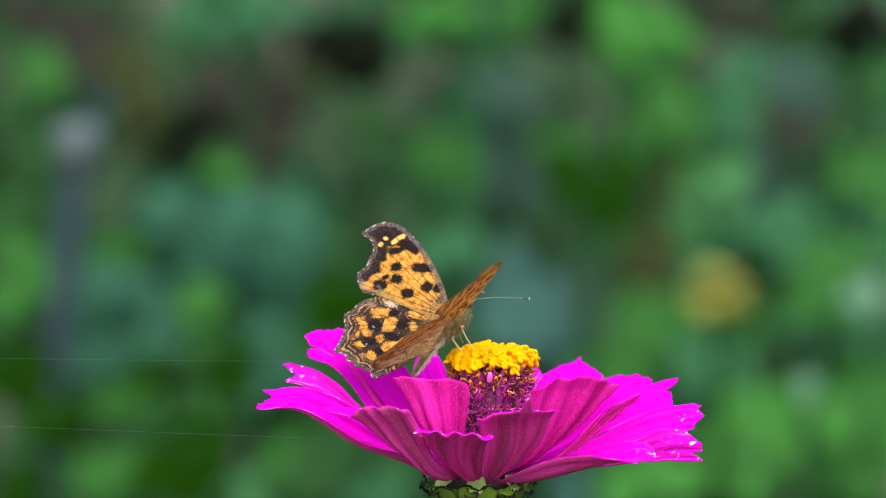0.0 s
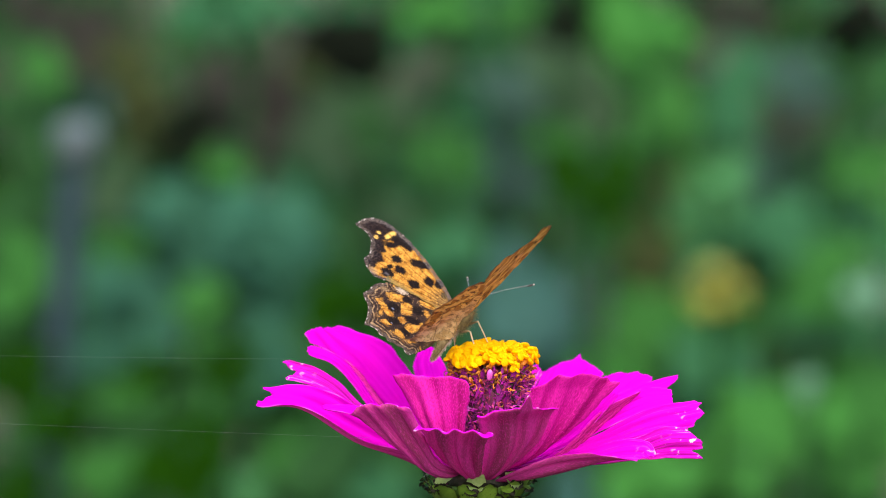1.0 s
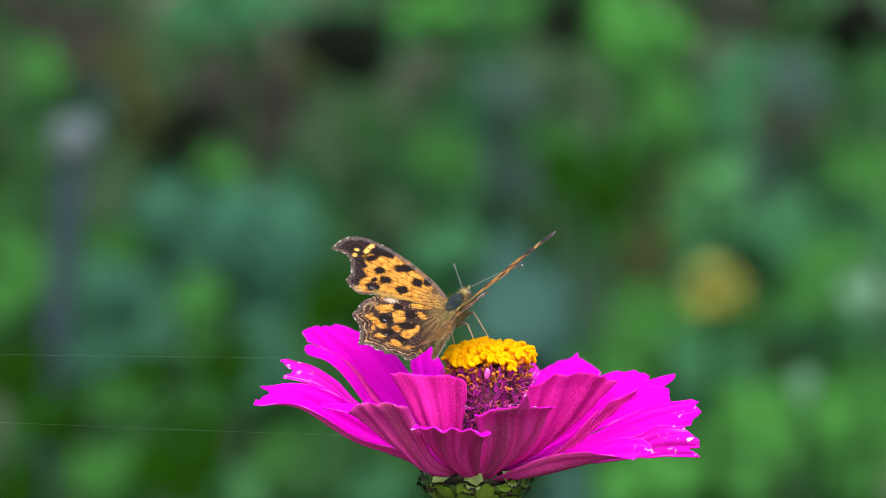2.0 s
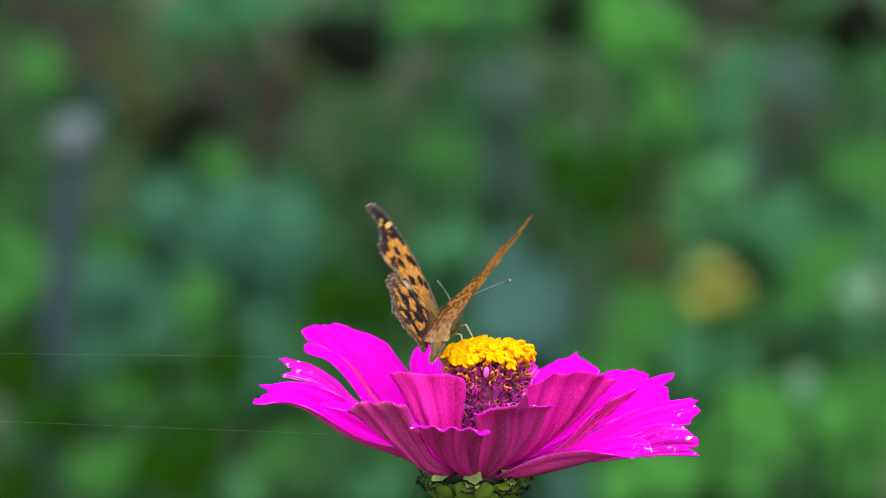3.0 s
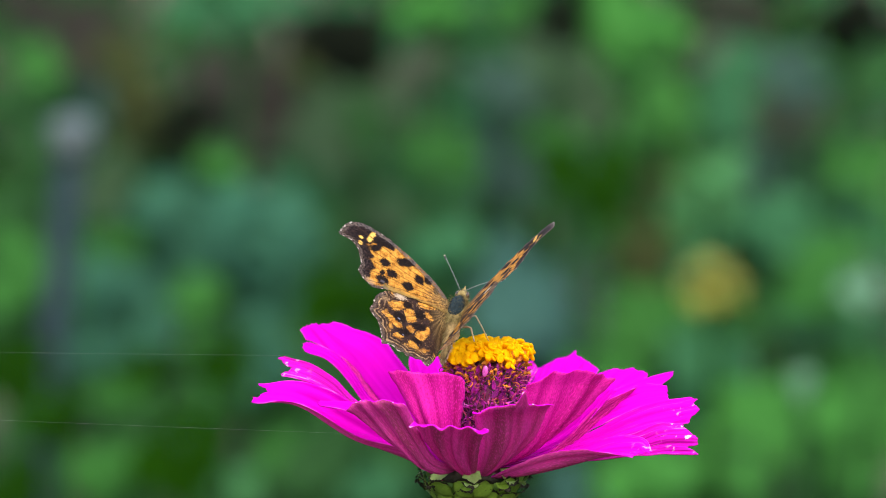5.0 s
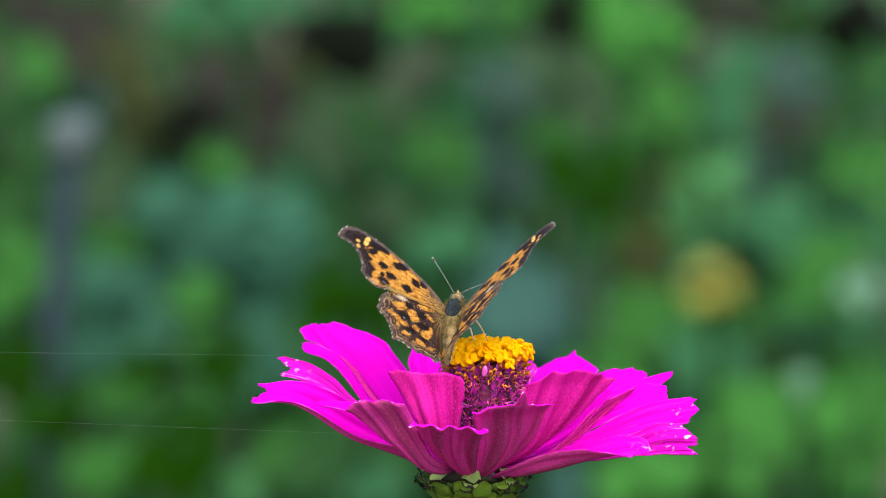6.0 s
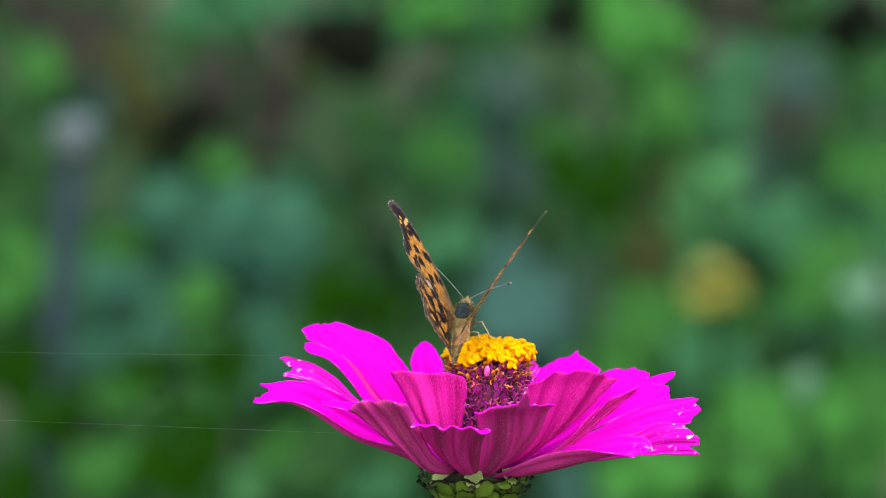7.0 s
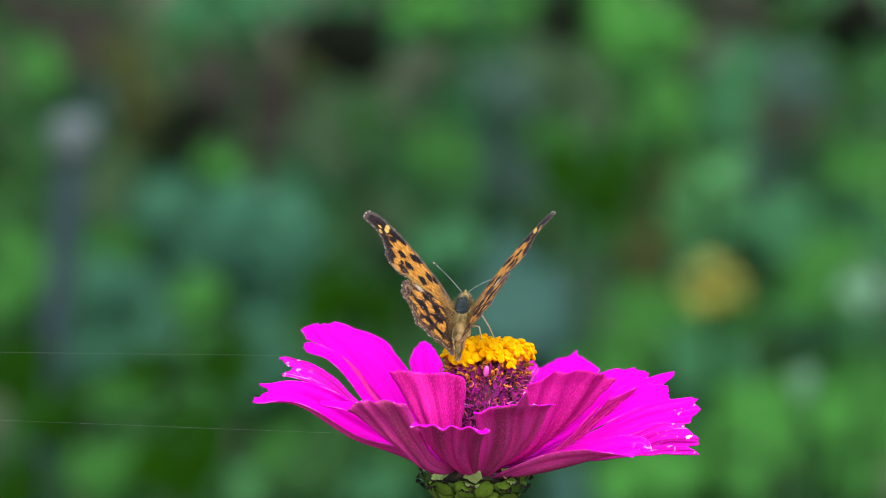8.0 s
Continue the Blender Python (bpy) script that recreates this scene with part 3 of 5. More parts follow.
    curl = bpy.data.meshes.new("style")
    bm.to_mesh(curl)
    bm.free()
    for k in range(76):
        a = k * 2.39996 + 0.4
        z = rng.uniform(17.2, 21.6) if k % 5 else rng.uniform(8, 16)
        ob = meshed("style", curl, STYLE, zinnia)
        ob.matrix_basis = Matrix.Translation(HEAD + (mid + Vector((7.9 * math.cos(a), 7.9 * math.sin(a), z))) * MM) @ pose(0, 0, 0, rng.uniform(-80, 80), rng.uniform(-30, 60), math.degrees(a) + rng.uniform(-80, 80)) @ Matrix.Scale(rng.uniform(0.65, 1.15), 4)


build_disc()


def build_calyx():
    bm = bmesh.new()
    lathe(bm, [(r * MM, z * MM + BLOOM) for r, z in ((1.9, -1000), (2.1, -600), (2.2, -200), (2.4, -40), (2.8, -18), (3.8, -11.5), (5.0, -8), (6.4, -5), (7.6, -3.0), (7.0, -2.2))], 24, (0, 0), 0.05)
    part("stem", bm, STEM, zinnia)
    bm = bmesh.new()
    lathe(bm, [(r * MM, z * MM + BLOOM) for r, z in ((6.8, -2.6), (7.4, -1.4), (6.6, 0.4), (4.0, 1.6))], 28, (0, 0), 0.12)
    # near-black colour stands in for the shadow between petals and bracts
    part("flower_base", bm, SEPAL_RIM, zinnia)
    # bract: a rounded scale with a ragged dark rim
    nu, nv = 9, 11
    rng = random.Random(9)
    rings = ((8, 8.6, 1.0, 126, 4.9, 0.7), (9, 9.7, -1.5, 114, 3.4, 1.4), (14, 9.0, -4.6, 28, 5.4, 0.3), (12, 7.2, -7.2, 34, 5.6, 0.25), (10, 5.4, -9.8, 36, 5.2, 0.2), (8, 4.2, -12.5, 38, 5.0, 0.2))
    for ring, (count, r, z, tilt, size, tatter) in enumerate(rings):
        for k in range(count):
            bm = bmesh.new()
            grid = []
            for j in range(nv):
                v = -1 + 2 * j / (nv - 1)
                line = []
                for i in range(nu):
                    s = i / (nu - 1)
                    w = 0.42 * size * (0.70 + 0.30 * math.sin(math.pi * min(1, s * 1.1) * 0.6))
                    end = 1 - 0.26 * v * v - tatter * (0.22 * rng.random() if i >= nu - 2 else 0)
                    curl = ((0.15 if ring == 0 else 0.5) * max(0, s - 0.7) ** 1.2 * size + tatter * (0.7 * (rng.random() - 0.5) if i >= nu - 2 else 0)) * rng.uniform(0.6, 1.4)
                    line.append(bm.verts.new((v * w * MM, (0.14 * v * v * w - curl - 0.3 * math.sin(math.pi * s)) * MM, s * end * size * MM)))
                grid.append(line)
            for j in range(nv - 1):
                for i in range(nu - 1):
                    f = bm.faces.new((grid[j][i], grid[j + 1][i], grid[j + 1][i + 1], grid[j][i + 1]))
                    f.material_index = 1 if i >= nu - 2 - 2 * (tatter > 1.0) or (tatter > 0.5 and j in (0, nv - 2) and i > 5) else 0
            bmesh.ops.solidify(bm, geom=bm.faces[:], thickness=0.3 * MM)
            ob = part("bract", bm, [SEPAL_PALE if ring == 0 else SEPAL, SEPAL_RIM], zinnia, "pale bent-down bract with a tattered black edge" if ring == 0 else "")
            a = 2 * math.pi * (k + 0.5 * (ring % 2)) / count + rng.uniform(-0.06, 0.06)
            ob.matrix_basis = Matrix.Translation(HEAD + Vector((r * math.cos(a), r * math.sin(a), z)) * MM) @ pose(0, 0, 0, 0, 0, math.degrees(a) + 90) @ pose(0, 0, 0, tilt + rng.uniform(-9, 9), rng.uniform(-8, 8), 0)


build_calyx()

# ---- the butterfly ----
butterfly = tagged(new("butterfly"), "orange butterfly with black-spotted ragged wings resting on the zinnia", "butterfly")
FORE = [(-0.6, 4.2), (0.8, 6.6), (3.8, 9.4), (6.9, 11.6), (9.8, 13.4), (12.2, 14.6), (14.4, 15.7), (16.5, 16.3), (19.1, 16.9), (21.6, 16.55), (23.3, 15.8), (24.6, 13.8), (25.5, 11.3),
        (22.9, 10.8), (21.3, 9.2), (20.7, 7.0), (20.3, 5.2), (20.8, 3.1), (20.0, 1.6), (18.8, 0.5), (17.5, -0.2), (15.7, 0.2), (13.0, 0.9), (9.0, 1.2), (3.9, 1.7), (0.2, 1.6)]
HIND = [(-0.6, 2.6), (2.8, 3.7), (6.7, 3.4), (9.9, 2.6), (12.3, 1.5), (14.7, 0.0), (16.5, -2.2), (17.1, -4.7), (17.8, -6.4), (16.9, -7.9), (15.8, -9.3), (15.2, -11.5), (14.9, -13.4), (14.7, -14.9),
        (13.4, -14.4), (12.2, -14.4), (11.0, -15.2), (10.0, -14.8), (9.0, -15.6), (7.8, -15.2), (6.7, -15.3), (5.6, -15.0), (4.2, -15.9), (2.2, -12.6), (0.4, -7.7), (-0.8, -2.0)]
FORE_SPOTS = [(9.8, 10.9, 2.4, 1.1, -0.52), (14.8, 8.2, 1.15, 1.05, -0.6), (13.1, 5.8, 1.2, 1.1, -0.4), (15.2, 3.0, 1.5, 1.25, -0.6), (15.3, 5.1, 0.85, 0.5, -1.1), (9.3, 4.2, 1.35, 1.15, -0.6), (6.7, 7.5, 1.1, 1.2, 0.0),
              (4.6, 8.6, 0.95, 1.25, 0.0), (2.7, 6.3, 0.7, 0.9, 0.0), (15.2, 13.8, 2.7, 1.2, -0.2), (17.3, 11.2, 1.2, 0.85, -0.6), (16.3, 12.3, 0.7, 0.9, 0.3)]
FORE_LIGHT = [(18.1, 14.0, 1.7, 0.55, -1.18), (20.6, 11.1, 0.5, 0.5, 0.0), (20.5, 12.8, 0.45, 0.4, 0.0)]
HIND_SPOTS = [(10.9, -5.5, 1.35, 1.35, 0.0), (6.2, -2.1, 1.3, 1.15, -0.9), (9.2, -1.0, 1.05, 0.8, -0.7), (9.8, -9.1, 1.5, 0.95, -0.65), (6.3, -5.8, 1.75, 0.85, -0.35), (6.6, -10.1, 1.1, 0.75, 0.43), (3.0, -0.3, 0.85, 0.5, -0.3)]
HIND_LIGHT = [(11.2, -2.2, 1.9, 0.92, -0.7), (12.1, -7.1, 1.9, 0.85, 0.58), (8.4, -3.5, 1.65, 1.15, 1.52), (4.5, 1.2, 1.9, 0.7, -0.33), (4.0, -1.5, 0.95, 0.75, 0.56), (8.3, -7.3, 0.95, 0.75, -0.86), (5.7, -7.8, 1.6, 1.0, -0.97),
              (10.9, -10.5, 1.05, 0.6, -0.39), (7.0, -12.0, 1.55, 0.75, 0.59), (4.3, -5.9, 1.0, 0.6, 1.42), (13.4, -10.4, 0.6, 0.55, 0.3), (9.0, -12.6, 0.6, 0.55, 0.3)]


def smooth_loop(points, count):
    """A closed smooth line through points, evenly cut."""
    pts, line = [Vector(p) for p in points], []
    n = len(pts)
    for k in range(n):
        a, b, c, d = pts[k - 1], pts[k], pts[(k + 1) % n], pts[(k + 2) % n]
        for i in range(24):
            t = i / 24
            line.append(0.5 * (2 * b + (c - a) * t + (2 * a - 5 * b + 4 * c - d) * t * t + (3 * b - a - 3 * c + d) * t ** 3))
    steps = [0.0]
    for a, b in zip(line, line[1:] + line[:1]):
        steps.append(steps[-1] + (b - a).length)
    cut, k = [], 0
    for i in range(count):
        want = steps[-1] * i / count
        while steps[k + 1] < want:
            k += 1
        cut.append(line[k].lerp(line[(k + 1) % len(line)], (want - steps[k]) / max(1e-9, steps[k + 1] - steps[k])))
    return cut


def blend(a, b, f):
    f = max(0.0, min(1.0, f))
    return tuple(p + (q - p) * f for p, q in zip(a, b))


def inside(x, y, spots, soft, ragged):
    """How deep a place lies in the nearest of several blunt ovals, 0 to 1."""
    deep = 0.0
    for sx, sy, ra, rb, turn in spots:
        u, v = (x - sx) * math.cos(turn) + (y - sy) * math.sin(turn), (y - sy) * math.cos(turn) - (x - sx) * math.sin(turn)
        deep = max(deep, min(1.0, (1.08 - (abs(u / ra) ** 2.8 + abs(v / rb) ** 2.8) ** (1 / 2.8) + ragged) / soft))
    return deep


def upper_pigment(x, y, edge, front, hind):
    """Colour of the upper side at a place of the wing; edge and front: millimetres from the outer and the leading margin."""
    wild = noise.noise((x * 0.9, y * 0.9, 3.0 if hind else 8.0))
    fine = noise.noise((x * 3.1, y * 3.1, 1.0))
    tiny = noise.noise((x * 8.0, y * 8.0, 6.0))
    orange = blend((0.27, 0.098, 0.012), (0.74, 0.36, 0.060), 0.60 + 1.0 * wild + 0.8 * fine + 0.4 * tiny)
    black, brown = (0.007, 0.005, 0.006), (0.060, 0.034, 0.028)
    dark = blend(black, brown, (0.60 if hind else 0.22) + 1.1 * fine + 0.5 * tiny)
    fan = math.atan2(y - (1.6 if hind else 4.3), max(0.01, x + (0.0 if hind else 1.5))) / (0.19 if hind else 0.15)
    between = 1 - abs((fan % 1.0) - 0.5) * 2                      # 0 on a vein, 1 midway to the next
    reach = math.hypot(x, y - (1.6 if hind else 4.3))
    veins = max(0.0, 1 - between * reach * (0.19 if hind else 0.15) / 2 / 0.15) if reach > 3 else 0.0
    rag = 0.20 * fine + 0.12 * tiny - 0.10 * (1 - between)
    if hind:
        light = inside(x, y, HIND_LIGHT, 0.22, 0.22 + 1.5 * rag)
        light = light * min(1.0, max(0.15, (edge - 2.4 + 0.8 * fine) / 0.8))
        light = max(light, min(0.75, between * 1.5 - 0.4) * min(1.0, max(0.0, (0.45 - abs(edge - 3.5 + 0.7 * between + 0.6 * wild)) / 0.25)))
        colour = blend(dark, orange, light)
        colour = blend(colour, (0.46, 0.30, 0.16), (0.62 + 1.2 * fine) * min(0.95, 0.3 + between * 1.6) * (0.24 - abs(edge - 1.5 + 0.5 * between + 0.3 * wild)) / 0.13)   # pale lines along the hem
        colour = blend(colour, (0.40, 0.24, 0.11), (0.55 + 1.2 * fine) * min(0.85, 0.2 + between * 1.4) * (0.22 - abs(edge - 2.5 + 0.6 * between + 0.4 * wild)) / 0.15)
        colour = blend(colour, (0.58, 0.46, 0.33), 0.85 * inside(x, y, [(10.9, 0.6, 1.5, 0.9, -0.3)], 0.5, 0.7 * fine + 0.3 * tiny))
        colour = blend(colour, (0.30, 0.19, 0.10), 0.7 * inside(x, y, [(14.2, -1.6, 1.1, 0.8, -0.6)], 0.5, 0.6 * fine))
    else:
        depth = (2.7 + 1.0 * between) * min(1.0, max(0.30, (y + 0.2) / 4.4)) + 0.5 * wild
        colour = blend(orange, dark, (depth - edge + 0.4 * fine) / 0.35)
        colour = blend(colour, (0.50, 0.30, 0.14), 0.75 * inside(x, y, [(18.2, 1.2, 1.3, 0.9, 0.3)], 0.5, 0.5 * fine))
        colour = blend(colour, dark, (0.8 * x + 0.6 * y - 21.4 + 0.8 * wild) / 0.5)
        colour = blend(colour, (0.88, 0.52, 0.12), inside(x, y, FORE_LIGHT, 0.25, 0.04 + 0.25 * fine))
    colour = blend(colour, (0.045, 0.022, 0.010), 0.95 * veins)
    spots = inside(x, y, HIND_SPOTS if hind else FORE_SPOTS, 0.20, 0.04 + 0.42 * fine + 0.16 * tiny)
    colour = blend(colour, blend(black, (0.030, 0.017, 0.012), 0.3 + fine), spots)
    if hind:
        colour = blend(colour, (0.20, 0.21, 0.32), inside(x, y, [(11.0, -5.8, 0.36, 0.25, 0.3), (9.9, -9.9, 0.28, 0.2, 0.3)], 0.6, 0.5 * tiny))
    else:
        colour = blend(colour, (0.10, 0.085, 0.10), 0.9 * inside(x, y, [(15.3, 2.5, 0.6, 0.4, 0.0)], 0.6, 0.5 * tiny))
        if edge < 3.2:                                            # a dusting of grey scales over the hem
            colour = blend(colour, (0.17, 0.15, 0.16), 0.4 * max(0.0, 0.7 - edge / 3.2) * max(0.0, 0.3 + 1.4 * fine + 0.9 * tiny))
    root = math.hypot(x * 0.9, (y - (0.0 if hind else 4.3)) * (0.30 if hind else 1.1))
    colour = blend(blend((0.05, 0.032, 0.016), (0.34, 0.22, 0.09), 0.1 + 0.8 * between + fine + 0.6 * tiny), colour, (root - 0.8 + 1.4 * fine) / (3.0 if hind else 5.0))
    if not hind and front < 1.0 + 0.35 * wild:                    # the grey, hairy leading edge
        colour = blend(colour, blend((0.045, 0.035, 0.034), (0.17, 0.14, 0.13), 0.45 + 1.2 * tiny + fine), 0.8 + fine)
    if not hind and y < 2.6 and x < 15:                           # olive dust along the trailing edge
        colour = blend(colour, (0.22, 0.17, 0.06), 0.75 * min(1.0, max(0.0, (2.5 - y + 0.4 * fine) / 1.0)))
    if edge < 0.26:
        colour = blend(blend(colour, (0.06, 0.042, 0.036), 0.8), (0.62, 0.55, 0.50), 2.0 * noise.noise((x * 1.5, y * 1.5, 60.0)) + 0.8 * tiny - 0.15)
    elif edge < 0.9:
        colour = blend(colour, (0.17, 0.125, 0.10), 0.4 + 0.9 * fine + 0.4 * tiny)
    return colour


def under_pigment(x, y, edge, front, hind):
    """The under side: bark browns in wavy bands, with fine dark lines round paler flecks."""
    wild = noise.noise((x * 0.5, y * 0.5, 20.0))
    fine = noise.noise((x * 2.6, y * 2.6, 30.0))
    tiny = noise.noise((x * 7.0, y * 7.0, 35.0))
    u, v = 0.83 * x + 0.55 * y, 0.83 * y - 0.55 * x               # along the wing and across it
    if hind:
        u, v = v, u
    fleck = noise.noise((u * 0.30 + 0.6 * wild, v * 0.85, 40.0)) + 0.25 * noise.noise((u * 0.9, v * 2.2, 42.0))
    net = noise.noise((u * 0.55 + 0.8 * wild, v * 1.25 + 0.5 * fine, 44.0))
    colour = blend((0.50, 0.26, 0.030), (0.98, 0.70, 0.14), 0.64 + 3.0 * fleck + 0.4 * fine)
    if hind:
        pale = min(1.0, max(0.0, (9.0 - x + 2.0 * wild) / 4.5))
        colour = blend(colour, blend((0.60, 0.38, 0.13), (0.96, 0.71, 0.32), 0.58 + 1.4 * fleck + 0.8 * tiny), pale)
    else:
        pale = 0.0
    colour = blend(colour, (0.07, 0.036, 0.014), (0.065 - abs(fleck + 0.12)) / 0.04 * (0.95 - 0.6 * pale))
    colour = blend(colour, (0.10, 0.045, 0.018), (0.055 - abs(net)) / 0.04 * 0.6)
    colour = blend(colour, (0.95, 0.66, 0.24), (0.6 - abs(edge - 5.2 + 1.6 * wild)) * 0.9 * (0.3 if hind else 1.0))
    colour = blend(colour, (0.10, 0.045, 0.018), (0.40 - abs(edge - 6.4 + 1.6 * wild)) * 2.0)
    colour = blend(colour, (0.16, 0.085, 0.05), (1.0 - edge + 0.5 * fine) * 0.9)
    colour = blend(colour, (0.66, 0.55, 0.42), 1.4 * tiny + 0.6 * fine - 0.8)
    return colour


def wing(name, outline, centre, left, hind):
    """One wing, hinged at its inner edge: an upper and an under skin with a thin rim, slightly bowed."""
    around, rings = 330, 56
    rim = smooth_loop(outline, around)
    rim = [p + (p - Vector(centre)).normalized() * (0.22 * noise.noise((p.x * 2.0, p.y * 2.0, 4.0)) + 0.16 * noise.noise((p.x * 5.0, p.y * 5.0, 4.0))) for p in rim]
    outer = np.array([p for p in rim if (p.x > 3.0 and p.y < -0.5 if hind else p.x > 14.5 and p.y < 16.2)])
    costa = np.array([p for p in rim if (p.y > 5.0 and p.y > 0.72 * p.x and p.x > 0.5) or (p.x > 15 and p.y >= 15.6)] if not hind else [(99.0, 99.0)])
    bm = bmesh.new()
    tint = bm.verts.layers.float_color.new("pigment")
    skins = []
    for under in (False, True):
        net = []
        for k in range(rings + 1):
            f = (k / rings) ** 0.75
            spots = [Vector(centre).lerp(p, f) for p in (rim if k else [Vector(centre)])]
            edges = np.sqrt(((np.array(spots)[:, None, :] - outer[None]) ** 2).sum(2).min(1))
            fronts = np.sqrt(((np.array(spots)[:, None, :] - costa[None]) ** 2).sum(2).min(1))
            ring = []
            for q, edge, front in zip(spots, edges, fronts):
                bow = 0.25 * math.sin(min(1, max(0, q.x) / 26) * math.pi) + 0.16 * noise.noise((q.x * 0.6, q.y * 0.6, 2.0)) + (0.15 if not hind else -0.05)
                if hind:                                          # the inner margin folds down beside the abdomen
                    bow -= 0.085 * max(0.0, 4.6 - q.x) ** 2 * min(1.0, max(0.0, (1.5 - q.y) / 4))
                z = bow - (0.10 * (1 - 0.8 * f) if under else 0.0)
                w = bm.verts.new(((-q.x if left else q.x) * MM, q.y * MM, z * MM))
                w[tint] = (*(under_pigment if under else upper_pigment)(q.x, q.y, edge, front, hind), 1.0)
                ring.append(w)
            net.append(ring)
        skins.append(net)
    for under, net in enumerate(skins):
        for k in range(rings):
            for j in range(around):
                i = (j + 1) % around
                loop = [net[0][0], net[1][j], net[1][i]] if k == 0 else [net[k][j], net[k + 1][j], net[k + 1][i], net[k][i]]
                bm.faces.new(loop if left != bool(under) else loop[::-1]).material_index = under
    for j in range(around):
        i = (j + 1) % around
        loop = [skins[0][-1][j], skins[1][-1][j], skins[1][-1][i], skins[0][-1][i]]
        bm.faces.new(loop if left else loop[::-1]).material_index = 0
    bmesh.ops.recalc_face_normals(bm, faces=bm.faces[:])
    return part(name, bm, [WING_UP, WING_DOWN], butterfly)


wings = {"left_forewing": wing("forewing", FORE, (12, 10), True, False), "left_hindwing": wing("hindwing", HIND, (9, -6), True, True),
         "right_forewing": wing("forewing", FORE, (12, 10), False, False), "right_hindwing": wing("hindwing", HIND, (9, -6), False, True)}


def hairs(bm, centre, radii, count, length, rng, lean=(0, -0.6, 0)):
    for _ in range(count):
        d = Vector((rng.gauss(0, 1), rng.gauss(0, 1), rng.gauss(0, 1))).normalized()
        p = Vector((d.x * radii[0], d.y * radii[1], d.z * radii[2])) + Vector(centre)
        w = (d + Vector(lean)).normalized()
        side = w.cross(Vector((rng.random(), rng.random(), rng.random()))).normalized() * 0.035 * MM
        a, b, c = bm.verts.new(p - side), bm.verts.new(p + side), bm.verts.new(p + w * length * rng.uniform(0.6, 1.2))
        bm.faces.new((a, b, c))


antennae = {}


